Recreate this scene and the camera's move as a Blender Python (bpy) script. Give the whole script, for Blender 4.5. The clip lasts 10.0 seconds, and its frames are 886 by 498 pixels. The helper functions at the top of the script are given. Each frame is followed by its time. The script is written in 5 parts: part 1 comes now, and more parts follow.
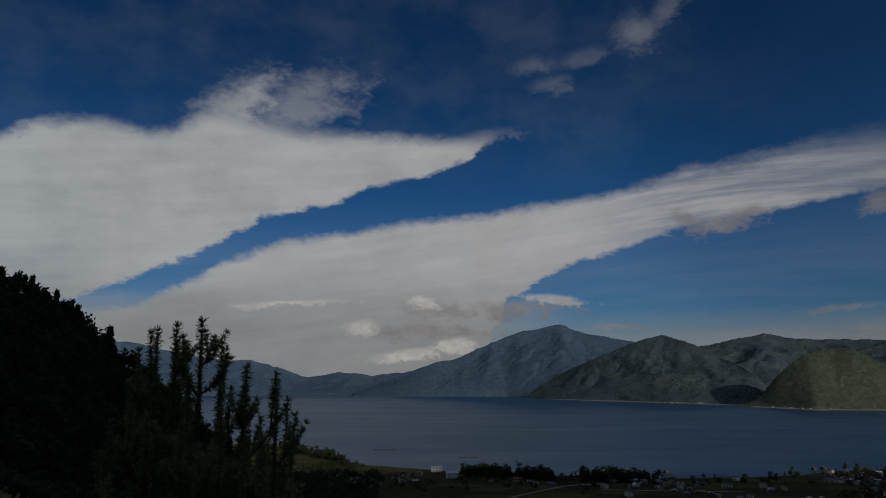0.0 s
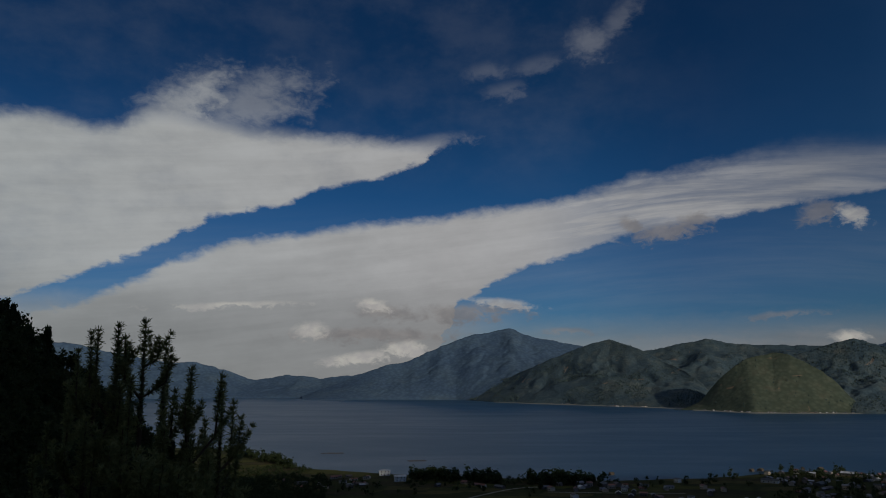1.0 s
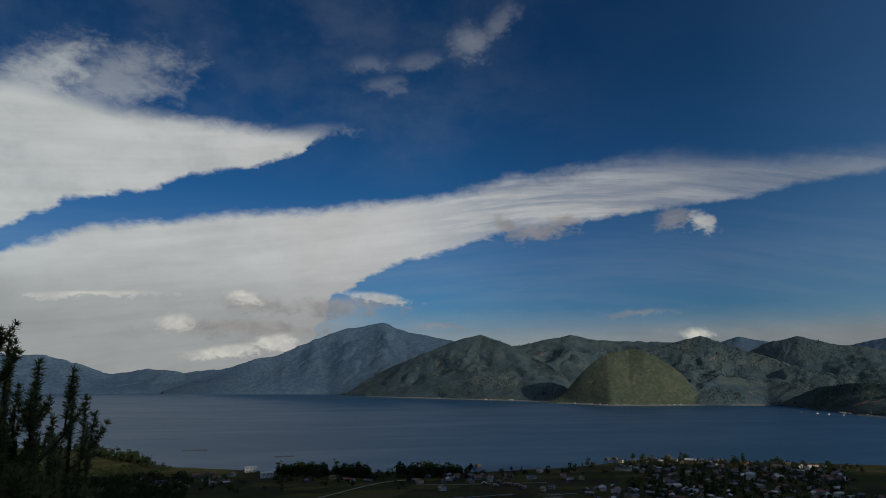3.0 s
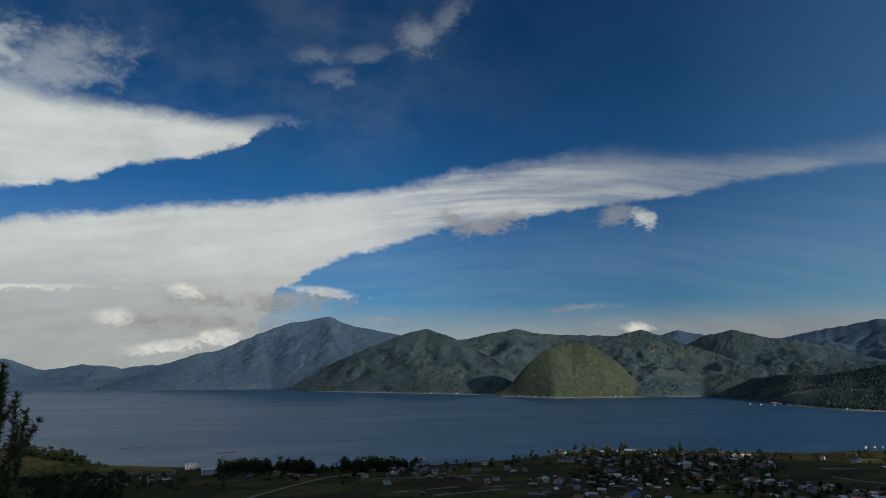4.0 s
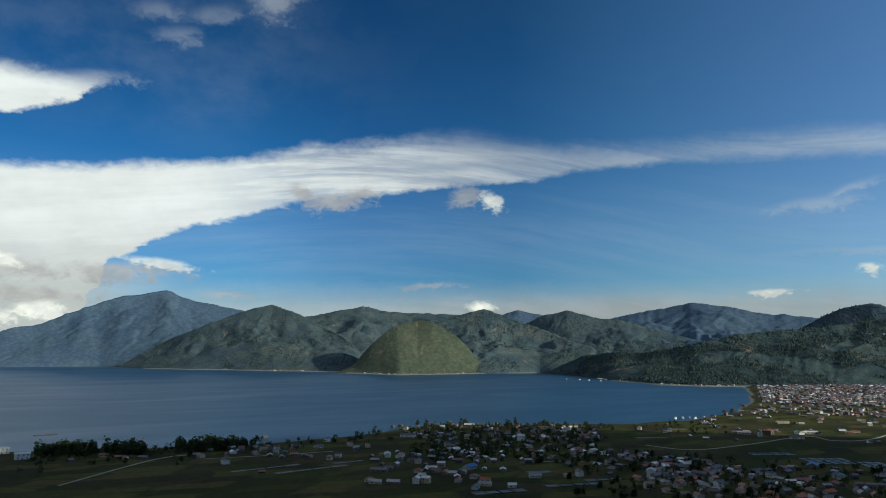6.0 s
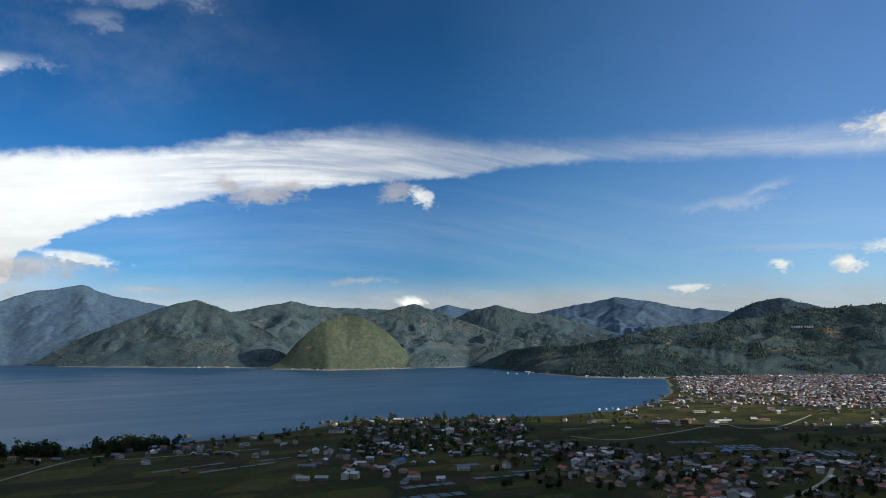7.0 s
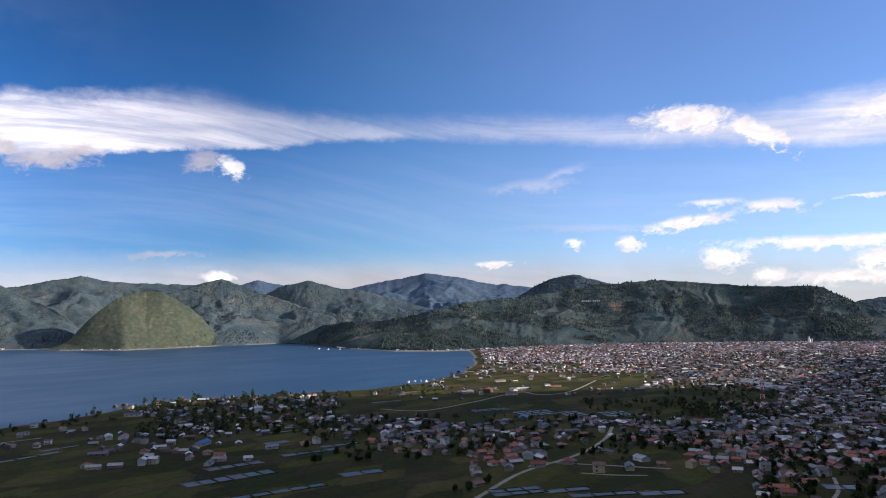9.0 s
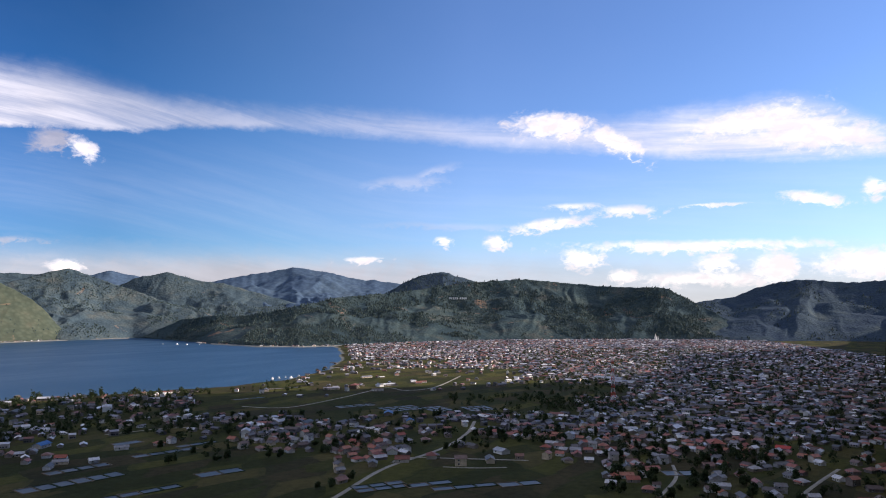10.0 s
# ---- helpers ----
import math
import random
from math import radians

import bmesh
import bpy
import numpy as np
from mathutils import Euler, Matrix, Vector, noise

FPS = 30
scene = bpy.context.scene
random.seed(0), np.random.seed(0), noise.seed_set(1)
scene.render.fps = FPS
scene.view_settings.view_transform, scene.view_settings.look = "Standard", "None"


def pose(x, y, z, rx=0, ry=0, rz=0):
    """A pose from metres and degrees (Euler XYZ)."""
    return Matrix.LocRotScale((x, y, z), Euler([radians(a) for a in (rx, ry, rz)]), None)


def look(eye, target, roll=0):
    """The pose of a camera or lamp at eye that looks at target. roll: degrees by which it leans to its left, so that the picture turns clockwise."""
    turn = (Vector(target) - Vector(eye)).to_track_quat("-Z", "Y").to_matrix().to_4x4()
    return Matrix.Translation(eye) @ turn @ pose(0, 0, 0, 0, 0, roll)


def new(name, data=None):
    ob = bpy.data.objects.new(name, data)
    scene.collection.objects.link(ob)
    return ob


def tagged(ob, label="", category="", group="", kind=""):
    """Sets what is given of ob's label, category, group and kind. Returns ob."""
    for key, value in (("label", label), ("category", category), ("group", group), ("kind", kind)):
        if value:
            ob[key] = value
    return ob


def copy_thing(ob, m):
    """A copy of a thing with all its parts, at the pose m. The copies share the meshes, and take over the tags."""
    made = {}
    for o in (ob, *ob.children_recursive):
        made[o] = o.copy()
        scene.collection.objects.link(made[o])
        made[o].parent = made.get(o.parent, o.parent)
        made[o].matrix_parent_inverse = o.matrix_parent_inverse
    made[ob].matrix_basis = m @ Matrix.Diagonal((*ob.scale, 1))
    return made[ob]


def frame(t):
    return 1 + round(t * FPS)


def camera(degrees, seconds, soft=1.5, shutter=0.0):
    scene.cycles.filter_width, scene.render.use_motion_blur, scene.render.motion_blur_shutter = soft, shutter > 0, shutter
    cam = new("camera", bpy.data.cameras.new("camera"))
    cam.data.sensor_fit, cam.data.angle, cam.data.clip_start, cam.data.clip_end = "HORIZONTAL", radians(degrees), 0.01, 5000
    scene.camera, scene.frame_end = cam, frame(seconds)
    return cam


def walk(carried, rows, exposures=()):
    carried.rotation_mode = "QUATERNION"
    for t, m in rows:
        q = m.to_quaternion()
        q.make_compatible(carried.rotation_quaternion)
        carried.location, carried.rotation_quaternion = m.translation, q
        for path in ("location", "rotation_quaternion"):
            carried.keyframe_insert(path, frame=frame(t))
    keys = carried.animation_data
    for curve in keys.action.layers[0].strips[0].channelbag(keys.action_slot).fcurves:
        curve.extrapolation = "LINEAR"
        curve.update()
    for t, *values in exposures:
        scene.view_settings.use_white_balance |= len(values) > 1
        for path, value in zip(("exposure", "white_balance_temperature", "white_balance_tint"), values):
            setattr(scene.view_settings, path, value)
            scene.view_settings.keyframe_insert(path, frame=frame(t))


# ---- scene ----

# The camera stands on a hillside, 110 m above the lake, and turns to the right.
EYE = 110.0
cam = camera(63.71, 10.0, soft=1.0)
ROWS = [  # seconds, turn about x, y, z in degrees
    (0, 100.100, -0.000, 0.000),
    (0.5, 100.225, 0.283, -1.262),
    (1, 100.354, -0.195, -3.977),
    (1.5, 100.292, -0.169, -6.539),
    (2, 100.329, -0.670, -9.034),
    (2.5, 100.178, -0.440, -11.475),
    (3, 99.940, -0.206, -14.048),
    (4.5, 99.009, 0.300, -20.893),
    (5, 98.241, 0.359, -24.232),
    (5.5, 97.887, -0.022, -27.768),
    (7, 97.270, 0.208, -36.088),
    (7.5, 97.027, 0.468, -40.167),
    (8, 96.740, 0.514, -43.588),
    (8.5, 96.105, 0.510, -47.325),
    (9, 95.192, 0.782, -51.003),
    (9.5, 95.110, 0.424, -56.206),
    (10, 94.804, 0.022, -61.507),
]
EXPOSURES = [  # seconds, stops, kelvin, tint
    (0.0, -1.45, 6500, 6), (1.0, -1.4, 6500, 6), (2.5, -1.05, 6500, 4), (4.5, -0.5, 6450, -2), (5.5, -0.22, 6400, -5),
    (6.9, 0.14, 6400, 0), (7.4, 0.32, 6500, 13), (9.0, 0.54, 6600, 16), (10.0, 0.62, 6600, 17)]
walk(cam, [(t, pose(0, 0, EYE, a, b, c)) for t, a, b, c in ROWS], EXPOSURES)

# ---------------------------------------------------------------- light
SUN_AZ, SUN_EL = 146.0, 18.0          # degrees clockwise from +y, degrees above the horizon
SKY = 0.1


class Nodes:
    """Short hand for node trees."""

    def __init__(self, tree):
        self.tree = tree

    def add(self, kind, operation=""):
        n = self.tree.nodes.new(kind)
        if operation:
            n.operation = operation
        return n

    def put(self, socket, value):
        if isinstance(value, bpy.types.NodeSocket):
            self.tree.links.new(value, socket)
        elif value is not None:
            socket.default_value = value

    def m(self, op, a, b=None, c=None, clamp=False):
        n = self.add("ShaderNodeMath", op)
        n.use_clamp = clamp
        for s, v in zip(n.inputs, (a, b, c)):
            self.put(s, v)
        return n.outputs[0]

    def step(self, x, lo, hi, a=0.0, b=1.0):
        n = self.add("ShaderNodeMapRange")
        n.interpolation_type = "SMOOTHSTEP"
        for s, v in zip(n.inputs, (x, lo, hi, a, b)):
            self.put(s, v)
        return n.outputs[0]

    def vec(self, x, y, z=0.0):
        n = self.add("ShaderNodeCombineXYZ")
        for s, v in zip(n.inputs, (x, y, z)):
            self.put(s, v)
        return n.outputs[0]

    def noise(self, vector, scale, detail=5.0, rough=0.55, warp=0.0):
        n = self.add("ShaderNodeTexNoise")
        self.put(n.inputs["Vector"], vector)
        n.inputs["Scale"].default_value = scale
        n.inputs["Detail"].default_value = detail
        n.inputs["Roughness"].default_value = rough
        n.inputs["Distortion"].default_value = warp
        return n.outputs["Fac"]

    def ramp(self, x, stops, how="LINEAR"):
        n = self.add("ShaderNodeValToRGB")
        self.put(n.inputs[0], x)
        n.color_ramp.interpolation = how
        e = n.color_ramp.elements
        while len(e) < len(stops):
            e.new(0.5)
        for k, (p, c) in enumerate(stops):
            e[k].position = p
            e[k].color = (*c, 1) if isinstance(c, tuple) else (c, c, c, 1)
        return n.outputs[0]

    def mix(self, f, a, b, how="MIX"):
        n = self.add("ShaderNodeMix")
        n.data_type, n.blend_type = "RGBA", how
        for s, v in zip((n.inputs[0], n.inputs[6], n.inputs[7]), (f, a, b)):
            self.put(s, (*v, 1) if isinstance(v, tuple) else v)
        return n.outputs[2]


def build_sky():
    w = bpy.data.worlds.new("sky")
    scene.world = w
    w.use_nodes = True
    k = Nodes(w.node_tree)
    back = w.node_tree.nodes["Background"]
    sky = k.add("ShaderNodeTexSky")
    sky.sky_type, sky.sun_disc = "NISHITA", False
    sky.sun_elevation, sky.sun_rotation = radians(SUN_EL), radians(SUN_AZ)
    sky.altitude, sky.air_density, sky.dust_density, sky.ozone_density = 1300, 1.0, 0.35, 2.2
    clear = k.mix(1.0, sky.outputs[0], SKY_TINT, "MULTIPLY")
    way = k.add("ShaderNodeTexCoord").outputs["Generated"]
    sp = k.add("ShaderNodeSeparateXYZ")
    k.put(sp.inputs[0], way)
    deg = 180 / math.pi
    az0 = k.m("MULTIPLY", k.m("ARCTAN2", sp.outputs[0], sp.outputs[1]), deg)
    el0 = k.m("MULTIPLY", k.m("ARCSINE", sp.outputs[2]), deg)
    flat = k.vec(k.m("MULTIPLY", az0, 0.10), k.m("MULTIPLY", el0, 0.16))
    # the sky is deepest far from the sun
    turn = k.m("MULTIPLY_ADD", az0, 1 / 140, 45 / 140)
    deep = k.ramp(turn, [((a + 45) / 140, c) for a, c in ((-45, (.27, .47, .58)), (0, (.30, .54, .66)), (14, (.34, .59, .70)), (24, (.28, .50, .62)), (36, (.34, .53, .61)), (48, (.80, .79, .78)), (64, (1.42, 1.07, .99)), (95, (1.55, 1.10, 1.0)))])
    deep = k.mix(1.0, deep, k.m("MULTIPLY_ADD", k.m("MULTIPLY", k.step(el0, 9.0, 27.0), k.step(az0, 12.0, 60.0, 1.0, 0.0)), -0.42, 1.20), "MULTIPLY")
    clear = k.mix(1.0, clear, deep, "MULTIPLY")
    n1 = k.noise(flat, 1.3, 7, 0.6)
    n2 = k.noise(flat, 5.0, 7, 0.58, 0.3)
    n3 = k.noise(flat, 13.0, 6, 0.6, 0.6)
    billow = k.m("MULTIPLY_ADD", n3, 0.4, k.m("MULTIPLY", n2, 0.6))
    streak = k.noise(k.vec(k.m("MULTIPLY", az0, 0.03), k.m("MULTIPLY_ADD", az0, k.step(az0, 15.0, 60.0, -0.045, 0.02), k.m("MULTIPLY", el0, 0.36))), 2.4, 6, 0.62, 0.25)
    az = k.m("MULTIPLY_ADD", k.m("SUBTRACT", n2, 0.5), 2.0, az0)
    el = k.m("MULTIPLY_ADD", k.m("SUBTRACT", billow, 0.5), -1.3, k.m("MULTIPLY_ADD", k.m("SUBTRACT", n1, 0.5), 0.9, el0))

    def edge(points):
        return k.m("MULTIPLY", k.ramp(k.m("MULTIPLY_ADD", az, 1 / 140, 45 / 140), [((a + 45) / 140, (e + 5) / 35) for a, e in points]), 35.0)

    def band(upper, lower, soft_up, soft_lo):
        e5 = k.m("ADD", el, 5.0)
        top = k.step(k.m("SUBTRACT", edge(upper), e5), 0.0, soft_up)
        low = k.step(k.m("SUBTRACT", e5, edge(lower)), 0.0, soft_lo)
        return k.m("MULTIPLY", top, low)

    # the high bank on the left, the long band, and the pale air over the horizon
    bank = band([(-45, 16), (-36, 16.4), (-33, 17.0), (-30.7, 18.4), (-26.7, 19.0), (-23.5, 18.6), (-21.5, 18.9), (-19.5, 20.2), (-15, 20.0), (-12, 19.6), (-7.7, 19.7), (-4, 19.7), (0, 19.4), (3.8, 19.1)],
                [(-45, 3), (-28, 5), (-25, 6.4), (-22.5, 7.6), (-18.4, 9.5), (-15.4, 11.3), (-14.6, 12.0), (-8.5, 13.5), (-6.2, 14.6), (-1.6, 15.6), (2.2, 16.9), (3.8, 18.9)], 1.5, 0.6)
    long_band = band([(-28, 4.4), (-26, 5.3), (-24.4, 5.7), (-20.7, 7.2), (-17.2, 9.3), (-12, 11.2), (-3.9, 12.5), (5.4, 13.6), (12.3, 14.5), (16.7, 15.3), (19, 16.0),
                      (24, 16.6), (28, 17.4), (33, 17.7), (37, 17.1), (40, 16.3), (50, 16.3), (58, 16.1), (67, 15.8), (76, 15.4), (80, 15.9), (88, 16.0), (90.4, 15.2), (94, 13.2)],
                     [(-28, -5), (1, -5), (5, 5.6), (6.6, 6.4), (8.3, 7.5), (10.6, 8.5), (15, 9.7), (19.3, 11.0), (24, 11.6), (33, 12.5), (38, 13.0), (44, 13.5), (49, 13.7), (58, 13.0), (66, 12.2), (72, 11.8), (80, 10.8), (88, 10.1), (94, 9.8)], k.step(az0, 8.0, 36.0, 1.2, 2.4), k.step(az0, 40.0, 60.0, 0.6, 1.5))
    thin = k.step(az0, 24.0, 44.0, 1.0, 0.54)
    thick = k.step(az0, 66.0, 82.0, 0.0, 0.40)
    shaded = k.m("MULTIPLY", k.m("MULTIPLY", k.step(az0, 24.0, 30.0), k.step(az0, 36.0, 42.0, 1.0, 0.0)), k.step(el0, 14.6, 16.2))
    body = k.m("MULTIPLY", long_band, k.m("SUBTRACT", k.m("ADD", thin, thick), k.m("MULTIPLY", shaded, 0.42)))
    body = k.m("MULTIPLY", body, k.m("MAXIMUM", k.step(streak, 0.34, 0.62, 0.55, 1.0), k.step(az0, 10.0, 30.0, 1.0, 0.0)))
    bank = k.m("MULTIPLY", bank, k.step(n1, 0.3, 0.55, 0.90, 1.0))
    low_air = k.m("MULTIPLY", k.step(el, 1.2, 6.4, 0.88, 0.0), k.step(az0, -10.0, 34.0, 1.0, 0.92))
    left_air = k.m("MULTIPLY", k.step(az, -3.0, 19.0, 0.92, 0.0), k.step(el, 3.4, 7.6, 1.0, 0.0))
    veil = k.m("MULTIPLY", k.step(streak, 0.35, 0.72, 0.09, 0.15), k.step(el0, 7.0, 15.0, 1.0, 0.0))
    haze = k.m("MULTIPLY", k.step(n1, 0.35, 0.7, 0.0, 0.05), k.m("MULTIPLY", k.step(az0, 10.0, 30.0, 1.0, 0.1), k.step(el0, 13.0, 20.0)))
    soft = bank
    # unseen bright cloud high above, added to lift the light in shaded ground
    overhead_fill = k.m("MULTIPLY", k.step(el0, 33.0, 48.0), k.step(n1, 0.42, 0.58, 0.10, 0.58))
    for other in (body, low_air, left_air, veil, haze, overhead_fill):
        soft = k.m("MAXIMUM", soft, other)

    # single small clouds: azimuth, elevation, half width, half height, slant, density
    place = k.vec(az, el)

    def puffs(rows, edge_soft, ragged):
        total = None
        for a, e, w2, h2, slant, dens in rows:
            mp = k.add("ShaderNodeMapping")
            mp.vector_type = "TEXTURE"
            k.put(mp.inputs[0], place)
            mp.inputs["Location"].default_value = (a, e, 0)
            mp.inputs["Rotation"].default_value = (0, 0, radians(slant))
            mp.inputs["Scale"].default_value = (w2, h2, 1)
            ln = k.add("ShaderNodeVectorMath", operation="LENGTH")
            k.put(ln.inputs[0], mp.outputs[0])
            d = k.step(k.m("MULTIPLY_ADD", k.m("SUBTRACT", billow, 0.5), ragged, ln.outputs["Value"]), 1.0 - edge_soft, 1.0 + 0.25 * edge_soft, dens, 0.0)
            total = d if total is None else k.m("MAXIMUM", total, d)
        return total

    wisps = puffs([(16.2, 26.1, 2.0, 1.6, 0, 0.24), (18.6, 27.2, 2.4, 1.1, 50, 0.18), (7.3, 24.3, 1.9, 0.8, 10, 0.13), (11.8, 24.6, 2.4, 0.8, 12, 0.13), (9.3, 22.8, 2.4, 0.75, 8, 0.16),
                   (-17.0, 20.2, 5.0, 2.4, 35, 0.70), (-12.0, 21.0, 6.0, 2.6, 20, 0.42), (2.4, 18.6, 4.0, 0.8, 10, 0.36),
                   (58.5, 10.1, 3.8, 0.6, 4, 0.34), (60.6, 10.8, 2.2, 0.5, 18, 0.34), (62, 6.6, 7.5, 0.36, 0, 0.24), (45, 2.6, 27, 1.6, 0, 0.74)], 0.98, 2.3)
    grey = puffs([(21.6, 11.2, 2.88, 0.84, 8, 0.72), (23.6, 11.9, 1.56, 0.84, 10, 0.66), (18.9, 11.9, 0.9, 0.68, -40, 0.72), (32.3, 11.8, 1.5, 0.97, 10, 0.6),
                  (6, 5.3, 4.8, 0.84, 2, 0.7), (-0.6, 5.2, 2.64, 0.81, 0, 0.6), (-1.4, 3.45, 6.96, 0.68, 0, 0.72), (13.6, 3.7, 2.16, 0.34, 0, 0.5), (29.5, 4.7, 3.12, 0.3, 3, 0.45)], 0.75, 3.6)
    bright = puffs([(8.6, 5.95, 3.2, 0.42, -5, 0.58), (-1.6, 5.75, 1.42, 0.65, -10, 0.85), (-6.5, 3.75, 1.42, 0.72, 0, 0.75), (-2.6, 1.6, 3.07, 0.59, 4, 0.8), (0.9, 2.35, 2.12, 0.72, 8, 0.85), (-12.5, 5.55, 5.43, 0.29, 3, 0.55),
                    (34.5, 11.35, 1.3, 0.81, -38, 0.72), (70.4, 14.4, 3.54, 1.23, -8, 0.9), (75.4, 12.8, 2.71, 0.81, -28, 1), (85.5, 13.8, 5.19, 1.17, 6, 0.7), (89.4, 12.4, 4.25, 1.3, -8, 0.75),
                    (69.9, 6.7, 3.42, 0.6, 6, 0.85), (72, 8.1, 2.36, 0.36, 0, 0.6), (76, 7.7, 2.36, 0.47, 0, 0.72), (61.7, 5.4, 0.94, 0.44, 0, 0.75), (65.8, 5.3, 1.12, 0.65, 0, 0.92),
                    (55.2, 3.95, 1.89, 0.26, 0, 0.75), (72.6, 3.95, 1.89, 0.94, 0, 0.95), (80.5, 4.75, 9.44, 0.55, -1, 0.8), (82.6, 3.2, 1.77, 1.04, 0, 0.95), (86.4, 2.95, 1.77, 1.23, 0, 0.95), (92, 3.2, 3.54, 1.17, 0, 0.8), (75.6, 2.4, 1.18, 0.65, 0, 0.9), (81.5, 2.2, 5.9, 0.65, 0, 0.7),
                    (33.6, 3, 1.3, 0.65, 0, 0.95), (82.4, 7.85, 2.6, 0.18, 0, 0.6), (89.2, 7.9, 2.24, 0.55, -10, 0.85), (93, 8.4, 0.83, 0.78, 30, 0.8)], 0.75, 3.8)

    lit = k.step(az0, 5.0, 45.0, 1.40, 0.86)
    lit = k.m("MULTIPLY", lit, k.m("MULTIPLY", k.step(streak, 0.25, 0.7, 0.92, 1.04), k.step(n1, 0.3, 0.7, 0.90, 1.05)))
    lit = k.m("MULTIPLY", lit, k.step(el0, 3.0, 9.5, 0.66, 1.0))
    shine = k.add("ShaderNodeVectorMath", operation="SCALE")
    k.put(shine.inputs[0], k.ramp(k.m("MULTIPLY_ADD", az0, 1 / 140, 45 / 140), [(0.0, (.75, .79, .81)), (0.35, (.80, .78, .80)), (0.75, (.86, .86, .94)), (1.0, (.92, .94, 1.0))]))
    k.put(shine.inputs["Scale"], k.m("MULTIPLY", lit, CLOUD / SKY))
    white = k.add("ShaderNodeVectorMath", operation="SCALE")
    k.put(white.inputs[0], k.ramp(k.step(n2, 0.35, 0.65), [(0.0, (.70, .66, .66)), (1.0, (1.0, .94, .86))]))
    k.put(white.inputs["Scale"], k.m("MULTIPLY", k.step(az0, 0.0, 70.0, 1.6, 1.12), CLOUD / SKY))
    dull = k.add("ShaderNodeVectorMath", operation="SCALE")
    k.put(dull.inputs[0], k.ramp(k.step(n2, 0.3, 0.7), [(0.0, (.50, .47, .50)), (1.0, (.74, .67, .66))]))
    k.put(dull.inputs["Scale"], k.m("MULTIPLY", k.step(az0, 0.0, 80.0, 0.95, 0.9), CLOUD / SKY))
    c = k.mix(k.m("MULTIPLY", soft, 0.97), clear, shine.outputs[0])
    c = k.mix(wisps, c, shine.outputs[0])
    c = k.mix(grey, c, dull.outputs[0])
    c = k.mix(bright, c, white.outputs[0])
    k.put(back.inputs[0], c)
    back.inputs[1].default_value = SKY


SKY_TINT = (0.49, 0.82, 1.17)
CLOUD = 0.85
build_sky()
sun = new("sun", bpy.data.lights.new("sun", "SUN"))
sun.data.energy, sun.data.angle, sun.data.color = 4.6, radians(0.55), (1.0, 0.90, 0.76)
to_sun = Vector((math.sin(radians(SUN_AZ)) * math.cos(radians(SUN_EL)), math.cos(radians(SUN_AZ)) * math.cos(radians(SUN_EL)), math.sin(radians(SUN_EL))))
sun.matrix_world = look(to_sun * 1000, (0, 0, 0))

# ---------------------------------------------------------------- materials


def material(name, rough=0.85, spec=0.25):
    mt = bpy.data.materials.new(name)
    mt.use_nodes = True
    k = Nodes(mt.node_tree)
    k.bsdf = mt.node_tree.nodes["Principled BSDF"]
    k.bsdf.inputs["Roughness"].default_value = rough
    k.bsdf.inputs["Specular IOR Level"].default_value = spec
    k.at = k.add("ShaderNodeNewGeometry").outputs["Position"]
    return mt, k


def relief(k, height, strength, distance):
    b = k.add("ShaderNodeBump")
    b.inputs["Strength"].default_value = strength
    b.inputs["Distance"].default_value = distance
    k.put(b.inputs["Height"], height)
    k.put(k.bsdf.inputs["Normal"], b.outputs[0])


def colour(k, c):
    k.put(k.bsdf.inputs["Base Color"], (*c, 1) if isinstance(c, tuple) else c)


def mottled(name, dark, light, scale, rough=0.85, bump=0.0, spec=0.25, fine=6.0, per_object=0.0):
    """A plain surface with stains at two scales."""
    mt, k = material(name, rough, spec)
    a, b = k.noise(k.at, scale, 5, 0.6), k.noise(k.at, scale * fine, 4, 0.6)
    f = k.m("MULTIPLY_ADD", b, 0.45, k.m("MULTIPLY", a, 0.55))
    c = k.mix(k.step(f, 0.3, 0.7), dark, light)
    if per_object:
        r = k.add("ShaderNodeObjectInfo").outputs["Random"]
        c = k.mix(1.0, c, k.ramp(r, [(0.0, 1.0 - per_object), (1.0, 1.0)]), "MULTIPLY")
    colour(k, c)
    if bump:
        relief(k, b, 0.6, bump)
    return mt


def choice(name, colours, rough=0.7, spec=0.3, island=False, scale=0.6):
    """One of several colours, by object or by loose piece, with stains."""
    mt, k = material(name, rough, spec)
    r = k.add("ShaderNodeNewGeometry").outputs["Random Per Island"] if island else k.add("ShaderNodeObjectInfo").outputs["Random"]
    n = len(colours)
    c = k.ramp(r, [(i / n, cc) for i, cc in enumerate(colours)], "CONSTANT")
    st = k.noise(k.at, scale, 5, 0.65)
    c = k.mix(1.0, c, k.ramp(st, [(0.3, (0.62, 0.58, 0.54)), (0.65, (1.0, 1.0, 1.0))]), "MULTIPLY")
    colour(k, c)
    return mt


